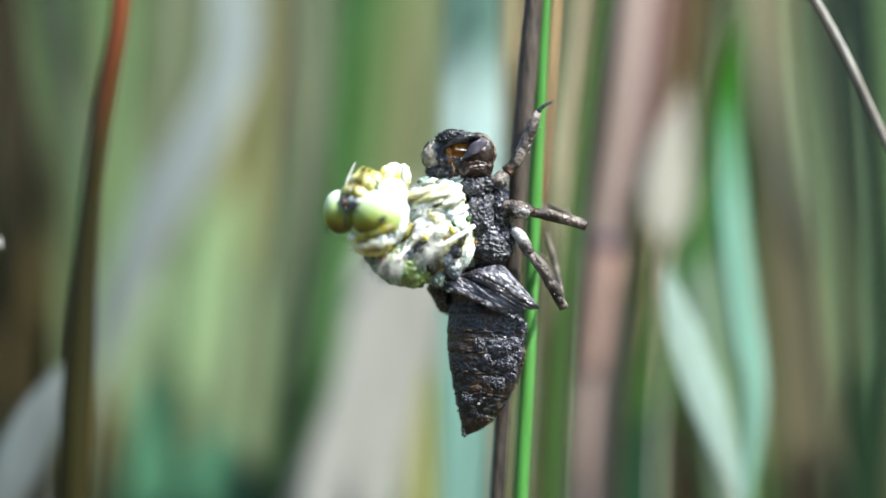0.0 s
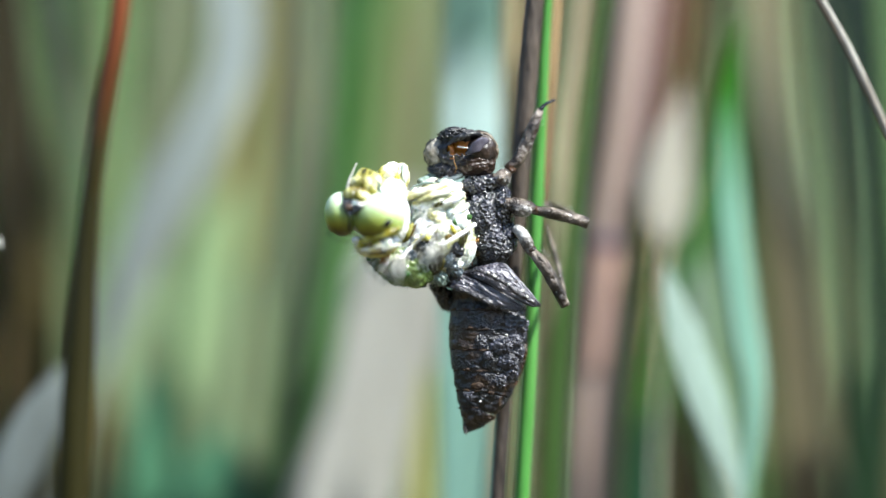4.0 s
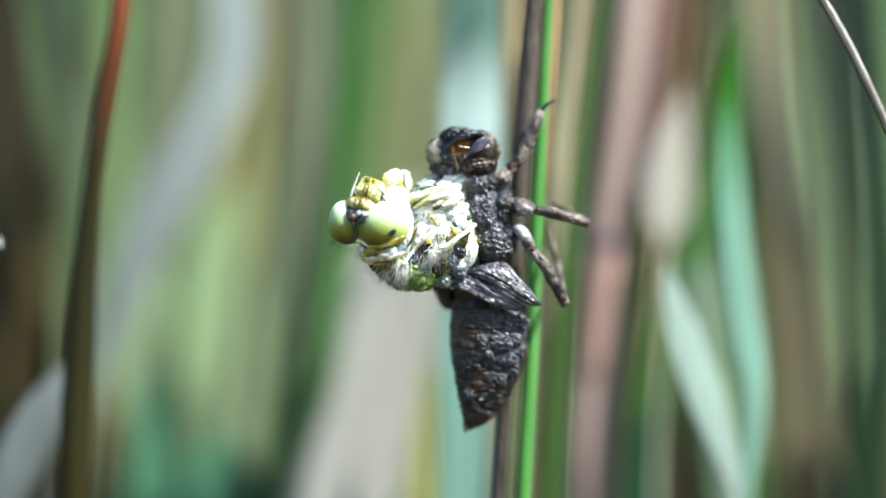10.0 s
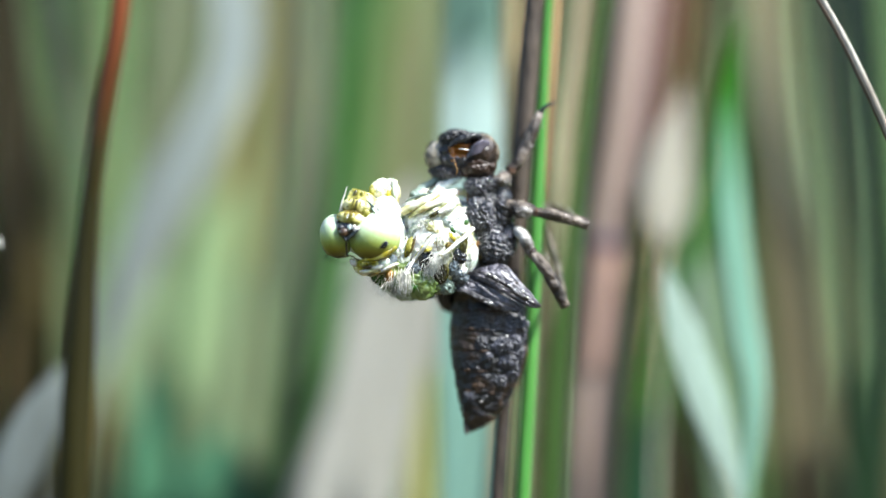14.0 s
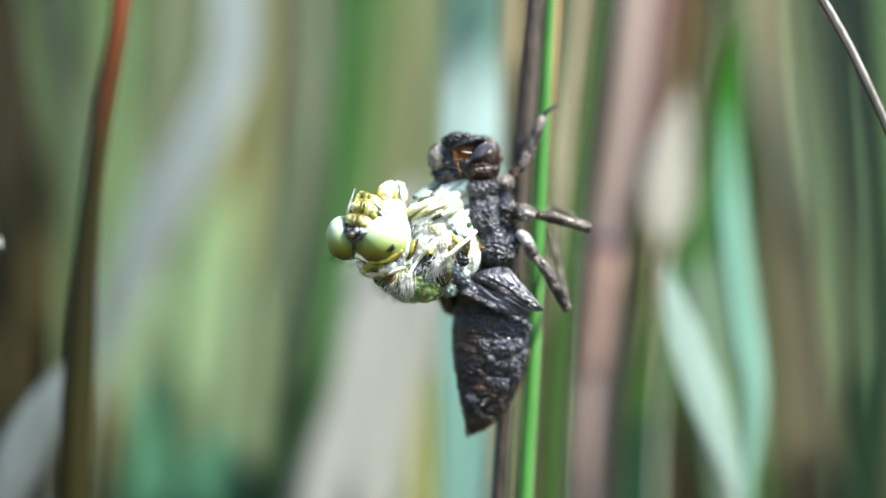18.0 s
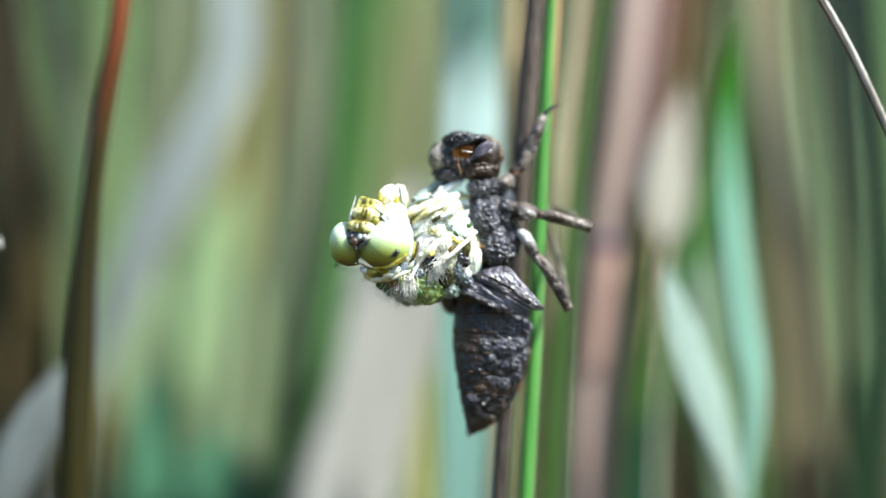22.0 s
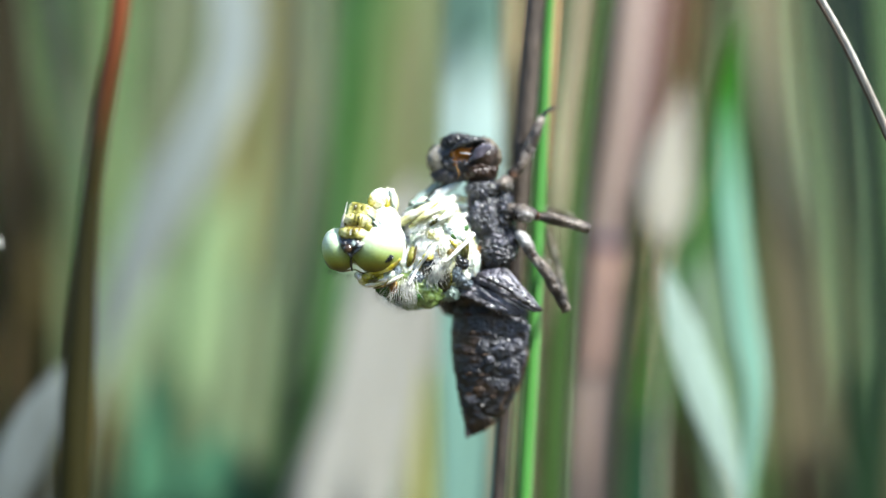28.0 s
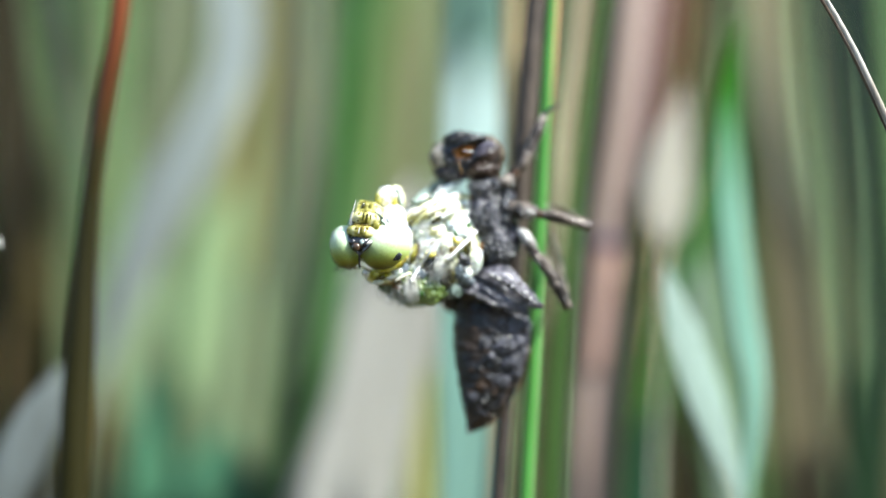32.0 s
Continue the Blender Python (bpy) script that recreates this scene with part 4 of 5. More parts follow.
                part("hind_margin", sweep([(cx - h * math.cos(a), 0.22 - h * 0.63 * math.sin(a), z1 + 0.07 - 0.14 * noise.noise(Vector((a * 2, k, 0)))) for a in arc],
                                          [0.02, 0.1, 0.07, 0.1, 0.02], [0.02, 0.04, 0.02], n=6, rings=14, rough=1.0, side=(0, 0, 1)), DULL_SPOT, seg)
        part("side_spine", sweep([(r1 - 0.14, 0.1, z1 + 0.56), (r1, 0.0, z1), (r1, 0.0, z1 - 0.19)], [0.2, 0.14, 0.02], n=6, rings=6), LEG_SKIN, seg)
    # grey crust on the flank, faint brown spots along the back
    for p, r in (((5.62, -1.32, -6.41), (1.0, 0.5, 0.75)), ((4.21, -1.57, -6.45), (0.42, 0.3, 0.4)), ((4.68, -1.67, -8.13), (0.8, 0.35, 0.6)), ((5.67, -1.42, -7.81), (0.6, 0.3, 0.5)), ((3.56, -1.77, -9.02), (0.3, 0.22, 0.28)), ((5.2, -1.47, -9.45), (0.7, 0.35, 0.5)),
                 ((4.5, -1.27, -11.09), (0.5, 0.3, 0.5)), ((3, -1.72, -7.9), (0.4, 0.2, 0.5)), ((2.87, -0.67, -13.37), (0.5, 0.25, 0.5)), ((2.26, -0.92, -12.33), (0.6, 0.25, 0.4)), ((6.1, -0.95, -7.17), (0.5, 0.5, 0.75)), ((5.91, -1.1, -8.66), (0.55, 0.4, 0.7)), ((5.53, -1.05, -10.26), (0.5, 0.35, 0.6))):
        part("crust", crumple(crumple(blob(p, (r[0] * 1.15, r[1] * 0.72, r[2] * 1.15), 5, 0.35, 1.6), 0.05, 2.4), 0.02, 5.0), CRUST, ob)
    for p, r in (((2.11, -1.93, -6.73), (0.26, 0.08, 0.1)), ((2.11, -1.97, -8.45), (0.26, 0.08, 0.1)), ((3.09, -2.07, -8.59), (0.3, 0.08, 0.09)), ((1.88, -1.9, -10.14), (0.2, 0.08, 0.1)), ((2.86, -1.98, -10.32), (0.3, 0.08, 0.08)), ((2.72, -1.7, -11.54), (0.5, 0.1, 0.3)),
                 ((3.85, -1.4, -12.12), (0.26, 0.1, 0.14))):
        part("brown_spot", blob(p, r, 3, 0.4, 2.0), DULL_SPOT, ob)
    # small pale blobs painted as bright glints on the skin
    for p in ((2.96, -1.42, -12.82), ((6.46, -1.55, -6.78)), (5.91, -3.1, -2.88), (5.09, -2.1, -7.33)):
        part("painted_glint", blob(p, (0.14, 0.1, 0.12), 3, 0.3, 2.0), PALE_JOINT, ob)
    part("side_rim", sweep([(6.81, 0.1, -6.53), (6.81, 0.1, -8.41), (6.44, 0.1, -10.1), (5.83, 0.1, -11.56), (4.98, 0.1, -12.88), (3.95, 0.1, -13.96)], [0.05, 0.1, 0.1, 0.11, 0.1, 0.05], n=6, rings=40, rough=0.8), SKIN_WARM, ob, "thin translucent brown side rim")
    rnd2 = random.Random(5)
    for k in range(40):
        a, v = rnd2.uniform(1.5, 2.9), rnd2.uniform(1, 5)
        (z0, l0, r0), (z1, l1, r1) = belt[int(v)], belt[int(v) + 1]
        f = v - int(v)
        l, r = l0 + (l1 - l0) * f, r0 + (r1 - r0) * f
        s = rnd2.uniform(0.05, 0.13)
        part("grit", blob(((l + r) / 2 - (r - l) / 2 * math.cos(a), 0.2 - (r - l) * 0.3 * math.sin(a), z0 + (z1 - z0) * f), (s, s * 0.4, s * 0.7), 2, 0.5, 2.0, turn=(0, k * 37, 0)), (SKIN, CRUST, SKIN, TAR, LEG_SKIN)[k % 5], ob)
    part("tail_spine", sweep([(3.48, 0, -13.95), (3.47, -0.2, -14.51), (3.15, -0.2, -14.84)], [0.4, 0.22, 0.04], n=8, rings=8), LEG_SKIN, ob)
    # legs
    legs = [
        ("front_leg", [([(4.12, -0.9, 5.57), (4.68, -1.1, 5.76), (5.29, -0.8, 6.23)], [0.45, 0.58, 0.42], LEG_SKIN, "femur"),
                       ([(5.11, -0.8, 6.42), (5.81, -0.8, 6.98), (6.66, -0.6, 8.39), (7.46, -0.4, 10.27), (7.93, -0.2, 11.41)], [0.38, 0.52, 0.52, 0.5, 0.28], LEG_SKIN, "shin"),
                       ([(7.88, -0.3, 11.31), (8.25, -0.5, 11.77), (8.82, -0.3, 12.11), (9.21, 0.2, 12.27)], [0.22, 0.14, 0.12, 0.05], SKIN, "foot")]),
        ("middle_leg", [([(4.49, -1.2, 3.23), (5.66, -1.5, 3.51), (6.82, -1.5, 3.32), (7.53, -1.4, 2.99)], [0.5, 0.62, 0.52, 0.36], LEG_SKIN, "femur"),
                        ([(7.29, -1.4, 3.04), (8.46, -1.5, 2.85), (10.1, -1.3, 2.48), (11.85, -1, 1.97)], [0.36, 0.48, 0.5, 0.46], LEG_SKIN, "shin"),
                        ([(11.52, -0.9, 2.01), (10.41, 0.8, 2.87), (8.72, 2.6, 3.74)], [0.26, 0.2, 0.1], LEG_SKIN, "foot")]),
        ("hind_leg", [([(5.8, -1.3, 1.54), (6.31, -1.7, 1.17), (6.77, -1.7, 0.33), (7.1, -1.6, -0.42)], [0.36, 0.54, 0.54, 0.4], PALE_JOINT, "femur"),
                      ([(7.01, -1.6, -0.23), (7.99, -1.8, -1.26), (9.07, -1.6, -3.04), (10.01, -1.2, -4.91)], [0.38, 0.5, 0.52, 0.4], LEG_SKIN, "shin"),
                      ([(9.97, -1, -4.64), (9.72, 1.2, -2.78), (9.04, 2.4, 0.05), (8.45, 3, 1.95)], [0.28, 0.24, 0.2, 0.08], LEG_SKIN, "foot")]),
        ("front_leg", [([(4.54, 2.2, 5.49), (5.75, 3.4, 6.7), (6.74, 5.2, 8.65), (7.24, 6, 10.35)], [0.4, 0.4, 0.35, 0.12], LEG_SKIN, "shin")]),
        ("middle_leg", [([(5.02, 2.4, 2.89), (6.95, 4.2, 3.29), (9.12, 5, 3.3), (10.78, 4.6, 2.72)], [0.45, 0.42, 0.4, 0.2], LEG_SKIN, "shin")]),
        ("hind_leg", [([(5.49, 2.4, 0.99), (6.96, 4.4, 0.05), (8.4, 4.8, -1.38), (9.57, 4.2, -3.76)], [0.45, 0.42, 0.4, 0.2], LEG_SKIN, "shin")]),
    ]
    for name, bits in legs:
        first = None
        for pts, w, m, bit in bits:
            bm = sweep(pts, w, n=12, rings=18, rough=0.18)
            if first is None:
                first = part(name, bm, m, ob, "dirt-flecked empty leg")
            else:
                part(bit, bm, m, first)
    part("joint", blob((7.19, -1.7, -0.23), (0.42, 0.42, 0.36), 2, 0.1), SKIN_WARM, ob)
    part("joint", blob((7.57, -1.5, 2.99), (0.4, 0.4, 0.4), 2, 0.1), SKIN_WARM, ob)
    part("joint", blob((5.48, -0.9, 6.51), (0.5, 0.45, 0.5), 2, 0.1), SKIN_WARM, ob)
    bm = bmesh.new()
    for c in ((6.61, -0.7, 8.39), (7.46, -0.5, 10.13), (10.1, -1.4, 2.48), (9.07, -1.6, -3.04), (7.99, -1.8, -1.26)):
        hairs(bm, c, (0.5, 0.4, 0.9), 34, 0.3, (0.5, -0.5, 0.3), rnd, 0.01)
    tagged(part("leg_bristles", bm, HAIR, ob), kind="stuff")
    return ob


# ---- the dragonfly that climbs out of it ----
# the lumps that make up its body: centre and half sizes
BULK = {"thorax": ((-0.09, -0.7, -0.19), (3.43, 2.87, 3.99)), "thorax_root": ((2.87, 0, 0.99), (2.16, 1.88, 3.1)), "side_lobe": ((-2.8, -1.6, -2.9), (2.72, 1.97, 1.88)),
        "neck": ((-3.55, -2, -0.79), (1.6, 1.41, 1.88)), "chest": ((-1.03, -1.55, 2.57), (2.63, 1.74, 1.79))}


def on_body(xz, lift=0.0):
    """The point on the front of the dragonfly's body at x and z, lifted off it."""
    deep = [-0.3]
    for c, r in BULK.values():
        q = 1 - ((xz[0] - c[0]) / r[0]) ** 2 - ((xz[1] - c[2]) / r[2]) ** 2
        if q > 0:
            deep.append(c[1] - r[1] * math.sqrt(q))
    return Vector((xz[0], min(deep) - lift, xz[1]))


def tuft(bm, root, way, count, length, fan, rnd, thick=0.013, patch=(0.3, 0.12, 0.3)):
    """Fine hair that springs from a small patch and spreads round a direction."""
    for _ in range(count):
        p = Vector(root) + Vector([rnd.gauss(0, s) for s in patch])
        e = (Vector(way).normalized() + Vector([rnd.gauss(0, fan) for _ in range(3)])).normalized()
        l = length * rnd.uniform(0.45, 1.15)
        sag = Vector((0, 0, -0.12 * l))
        sweep([p, p + e * l * 0.5, p + e * l + sag], [thick, thick * 0.25], n=3, rings=2, bm=bm, side=(0.3, 0.9, 0.1))


def dragonfly():
    rnd = random.Random(21)
    ob = thing("dragonfly", (4.36, -0.5, 0.14), "soft pale green dragonfly emerging from its larval skin", "dragonfly")
    c, r = BULK["thorax"]
    part("thorax", folds(blob(c, r, 6, 0.06, 1.4), 0.13, (0.8, 0, 0.6), 1.0), WHITE, ob, "wet whitish thorax with green and black marks")
    c, r = BULK["thorax_root"]
    part("thorax_root", blob(c, r, 4, 0.1), SILVER, ob)
    c, r = BULK["side_lobe"]
    part("side_lobe", blob(c, r, 5, 0.1, 1.6, turn=(0, 18, 0)), GREENLOBE, ob, "glossy green lower lobe of the thorax")
    c, r = BULK["neck"]
    part("neck", folds(blob(c, r, 5, 0.1, 1.5), 0.1, (0.5, 0, 0.8), 1.4), PALE, ob)
    c, r = BULK["chest"]
    part("chest", folds(blob(c, r, 6, 0.12, 1.6, turn=(0, -25, 0)), 0.08, (0.85, 0, 0.5), 1.0), WHITE, ob, "pale wet chest")
    # legs still folded along the chest: two grey-green ones in front, cream ones below, with shade painted as strips
    # between them
    folded = [("folded_leg", [(-2.52, 3.86), (-1.65, 4.46), (-0.75, 5.16), (-0.12, 5.79)], [0.25, 0.42, 0.36, 0.2], 0.15, GREYGREEN, "grey-green folded leg"),
              ("folded_leg", [(-0.98, 4.11), (-0.3, 4.61), (0.57, 5.16), (1.58, 5.68)], [0.2, 0.36, 0.34, 0.18], 0.45, SILVER, "silvery folded leg"),
              ("folded_leg", [(-3.97, 1.64), (-2.98, 2.53), (-1.7, 3.33), (-0.37, 4.09)], [0.2, 0.34, 0.34, 0.22], 0.5, CREAM, "cream folded leg"),
              ("folded_leg", [(-0.71, 3.33), (0.38, 3.94), (1.45, 4.36), (2.2, 4.25)], [0.18, 0.34, 0.34, 0.2], 0.4, CREAM, "cream folded leg"),
              ("folded_leg", [(-2.67, 1.98), (-1.77, 2.67), (-0.85, 3.18), (0.07, 3.55)], [0.12, 0.26, 0.26, 0.12], 0.3, CREAM, "cream folded leg"),
              ("folded_leg", [(-0.26, 2.5), (0.65, 3.1), (1.57, 3.61), (2.41, 3.79)], [0.16, 0.32, 0.3, 0.16], 0.45, PALE, "white folded leg"),
              ("folded_leg", [(0.71, 1.84), (1.39, 2.43), (2.07, 2.93), (2.58, 3.14)], [0.16, 0.3, 0.28, 0.12], 0.3, PALE, "white folded leg"),
              ("claw", [(-0.81, 4.36), (-0.49, 4.7), (-0.36, 4.98), (0.1, 5.14)], [0.1, 0.12, 0.1, 0.04], 0.75, THREAD, "")]
    for name, xz, w, lift, m, label in folded:
        part(name, sweep([on_body(q, lift) for q in xz], w, n=14, rings=34, rough=0.2), m, ob, label)
    # olive, grey-green and near-black strips paint the shade between the legs
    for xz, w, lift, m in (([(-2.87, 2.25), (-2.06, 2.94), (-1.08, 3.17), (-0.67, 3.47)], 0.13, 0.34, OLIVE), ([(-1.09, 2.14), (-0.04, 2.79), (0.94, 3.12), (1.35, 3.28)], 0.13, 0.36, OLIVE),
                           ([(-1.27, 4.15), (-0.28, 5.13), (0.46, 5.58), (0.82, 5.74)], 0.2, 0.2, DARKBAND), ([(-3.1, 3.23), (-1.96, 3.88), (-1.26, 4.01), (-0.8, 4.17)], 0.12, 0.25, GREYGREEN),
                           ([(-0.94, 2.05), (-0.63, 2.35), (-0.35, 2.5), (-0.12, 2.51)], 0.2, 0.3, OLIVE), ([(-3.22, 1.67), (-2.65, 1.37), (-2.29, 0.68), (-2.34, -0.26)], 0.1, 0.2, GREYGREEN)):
        part("crease_shade", sweep([on_body(q, lift) for q in xz], [w * 0.3, w, w * 0.8, w * 0.3], n=10, rings=20, rough=0.4), m, ob, "crease between folded legs, its shade painted as a dark strip")
    # swellings and marks on its side
    lumps = [("under_lobe", (-1.51, -3.41), (1.6, 0.7, 1.25), 20, -0.2, GREENLOBE), ("under_lobe", (0.41, -3.33), (1.2, 0.7, 0.75), 25, -0.15, GREYGREEN), ("under_lobe", (1.74, -2.52), (0.9, 0.6, 0.6), 35, -0.15, WETGREY), ("swelling", (-1.99, 1.26), (0.55, 0.3, 0.85), 30, -0.1, PALE), ("swelling", (-0.54, 1.32), (0.8, 0.35, 0.6), 35, -0.1, CREAM), ("swelling", (0.71, 1.75), (0.6, 0.3, 0.45), 30, -0.05, SILVER),
             ("swelling", (0.12, 0.22), (0.5, 0.35, 0.75), 25, -0.05, WHITE), ("swelling", (1.58, 1.08), (0.5, 0.3, 0.5), 20, -0.05, PALE),
             ("green_mark", (2.02, 1.9), (0.28, 0.16, 0.26), 0, 0.0, GREENMARK), ("green_mark", (1.02, 1.15), (0.2, 0.12, 0.3), -30, 0.0, GREENMARK),
             ("yellow_mark", (0.99, 0.63), (0.17, 0.14, 0.42), -35, 0.05, YELLOW), ("crescent", (-2.52, -0.45), (0.3, 0.25, 0.85), 12, 0.1, OLIVE), ("crescent_edge", (-2.2, -0.25), (0.1, 0.16, 0.75), 14, 0.3, BROWN),
             ("yellow_mark", (-1.83, -1.22), (0.16, 0.14, 0.62), 28, 0.2, YELLOW), ("yellow_mark", (-1.12, -0.49), (0.42, 0.25, 0.28), 10, 0.25, YELLOW), ("dark_mark", (-0.98, -1.47), (0.66, 0.25, 0.8), 10, 0.02, DARKBAND),
             ("dark_mark", (1.63, -0.98), (0.7, 0.25, 0.62), 32, 0.02, DARKBAND), ("olive_lobe", (2, 0.02), (0.3, 0.3, 0.95), 4, 0.15, OLIVE), ("dark_mark", (0.79, -0.13), (0.34, 0.2, 0.3), 0, 0.0, BROWN),
             ("dark_mark", (-0.32, -2.61), (0.34, 0.2, 0.85), 8, 0.05, DARKBAND), ("olive_lobe", (0.42, -2.39), (0.5, 0.35, 0.9), 10, 0.1, OLIVE), ("wet_lobe", (1.24, -1.89), (0.4, 0.35, 0.7), 25, 0.1, WETGREY),
             ("wet_lobe", (1.73, -2.29), (0.4, 0.3, 0.4), 30, 0.1, WETGREY), ("wet_lobe", (-1.14, -4.33), (0.95, 0.4, 0.26), 8, 0.05, WETGREY), ("wet_lobe", (-2.03, -2.21), (0.62, 0.3, 0.5), 20, 0.05, WETGREY),
             ("green_mark", (-1.82, -3.71), (0.55, 0.3, 0.5), 30, 0.22, GREENMARK), ("green_mark", (-4.9, -3.04), (0.55, 0.25, 0.7), -20, 0.05, GREENMARK), ("amber_mark", (-3.92, -3), (0.34, 0.2, 0.5), 10, 0.08, AMBERSKIN),
             ("swelling", (-0.49, -2.06), (0.4, 0.3, 0.75), 15, 0.1, SILVER), ("wing_bud", (2.71, -1.08), (0.5, 0.3, 1.05), 12, 0.2, PALE), ("wing_bud", (2.05, -2.18), (0.34, 0.24, 0.4), 40, 0.2, PALE),
             ("amber_mark", (3.22, 0.12), (0.3, 0.3, 0.4), 10, 0.1, AMBERSKIN), ("amber_mark", (3.5, -0.85), (0.24, 0.3, 0.3), 30, 0.0, BROWN)]
    for k, (name, xz, r, a, lift, m) in enumerate(lumps):
        part(name, folds(blob(on_body(xz, lift), r, 5, 0.22, 1.4, turn=(0, a, 0), seed=k), 0.06 if max(r) < 1 else 0.025, (0.4, 0, 0.9), 2.2), m, ob, {"wing_bud": "crumpled white wing bud"}.get(name, ""))
    # ribs on the olive lobe and two thin white legs across the side
    for q in ([(0.06, -1.7), (0.04, -2.41), (0.12, -3.06)], [(0.34, -1.64), (0.37, -2.39), (0.45, -3.14)], [(0.67, -1.72), (0.75, -2.38), (0.73, -3.04)]):
        part("rib", sweep([on_body(p, 0.48) for p in q], [0.03, 0.06, 0.03], n=6, rings=12, rough=0.5), DARKBAND, ob)
    for q, w in (([(-2.75, -2.81), (-1.97, -1.46), (-1.21, -0.4), (-0.55, 0.57)], 0.13), ([(0.27, -0.99), (0.94, -0.35), (1.71, 0.34), (2.7, 1.41)], 0.17)):
        part("foreleg", sweep([on_body(p, 0.95) for p in q], [w * 0.7, w, w, w * 1.1], n=10, rings=24, rough=0.25), THREAD, ob, "thin white leg")
    for q in ([(-0.22, 0.54), (-0.24, -0.03), (-0.12, -0.63)], [(-0.61, 0.75), (-1.01, 0.41), (-1.23, 0.12)], [(-3.2, 1.11), (-2.89, 0.42), (-2.78, 0)]):
        part("seam", sweep([on_body(p, 0.2) for p in q], [0.02, 0.05, 0.02], n=6, rings=10), BROWN, ob)
    bm = bmesh.new()
    hairs(bm, (-2.9, -1.6, -2.94), (2.6, 1.9, 1.8), 240, 0.8, (-0.6, -0.3, -0.8), rnd, 0.009)
    hairs(bm, (-0.42, -0.8, -0.89), (3.29, 2.72, 3.66), 160, 0.5, (-0.2, -1, -0.2), rnd, 0.01)
    for q, way, count, length, fan in (((-2.85, -2.62), (0.08, -0.5, -1), 70, 1.9, 0.11), ((-3.41, -2.88), (-0.15, -0.4, -1), 12, 1.5, 0.2), ((-2.53, -2.61), (0.3, -0.5, -1), 40, 1.3, 0.25),
                                       ((-0.19, -1.2), (0.05, -0.5, -1), 80, 1.3, 0.3), ((-0.77, -1.97), (0.2, -0.6, -1), 50, 0.9, 0.35), ((-4.23, -3.39), (-0.5, -0.3, -1), 22, 1.2, 0.3),
                                       ((-5.68, -2.28), (-0.9, -0.2, -0.7), 40, 1.0, 0.35), ((-1.62, 1.41), (-0.3, -1, -0.8), 30, 0.7, 0.4), ((0.35, -0.85), (0.3, -0.6, -0.8), 40, 0.9, 0.3)):
        tuft(bm, on_body(q, 0.35), way, count, length, fan, rnd, 0.024)
    tagged(part("hair", bm, HAIR, ob, "fine pale hair"), kind="stuff")
    # head
    pivot = (-5.98, -4, 0.74)
    head = part("head", blob((-5.58, -3.2, 1.07), (2.44, 1.79, 2.44), 5, 0.05), PALE, ob, "pale yellow-green head", origin=pivot)
    e = part("eye", blob((-4.72, -4.0, 0.1), (2.16, 1.88, 2.08), 5, 0.01), EYE, head, "pale green eye, olive yellow below, light and shade painted in")
    part("dark_spot", blob((-3.67, -5.42, -0.74), (0.38, 0.16, 0.31), 4, 0.3, 1.5, turn=(0, -22, -20)), DARKBAND, e)
    part("dark_spot", blob((-3.86, -5.5, -0.97), (0.16, 0.12, 0.12), 3, 0.35, 1.5, turn=(0, -22, -20)), DARKBAND, e)
    part("yellow_rim", sweep([(-5.56, -4.35, -1.91), (-4.41, -4.72, -1.73), (-3.56, -4.86, -1.36), (-2.81, -4.5, -0.75)], [0.1, 0.24, 0.3, 0.12], [0.08, 0.16, 0.16, 0.08], n=12, rings=24, rough=0.1, side=(0, 0, 1)), YELLOW, e, "yellow lower rim of the eye")
    e = part("eye", blob((-7.98, -3.7, 0.1), (1.36, 1.79, 1.84), 5, 0.01, turn=(0, -12, 0)), EYE, head, "pale green eye, olive yellow below, light and shade painted in")
    part("brown_rim", sweep([(-9.19, -3.2, -0.8), (-8.74, -3.6, -1.27), (-8.12, -3.9, -1.56), (-7.36, -4, -1.66), (-6.75, -3.9, -1.52)], [0.04, 0.1, 0.12, 0.1, 0.05], n=8, rings=24, rough=0.4), BROWN, e, "brown lower rim of the eye")
    part("brown_rim", sweep([(-6.69, -4.1, -1.52), (-5.99, -4.1, -1.86), (-5.05, -4, -2.1), (-4.11, -4, -1.97), (-3.13, -3.6, -1.41)], [0.05, 0.08, 0.1, 0.08, 0.03], n=8, rings=24, rough=0.5), BROWN, head, "brown lower rim of the eye")
    part("eye_seam", sweep([(-6.81, -5.5, -0.06), (-6.81, -5.45, -0.67), (-6.83, -5.1, -1.28), (-6.81, -4.6, -1.66)], [0.16, 0.08, 0.1, 0.08], n=6, rings=14, rough=0.3), DARKBAND, head)
    part("nape", folds(blob((-4.86, -2.9, -2.21), (1.6, 1.5, 0.75), 5, 0.12, 1.6, turn=(0, -10, 0)), 0.1, (0.95, 0, 0.3), 1.2), YELLOW, head, "yellow mottled rim behind the eyes")
    part("temple", blob((-3.24, -2.6, 0.38), (0.8, 1.5, 1.9), 5, 0.1, 1.8), PALE, head, "bleached white temple")
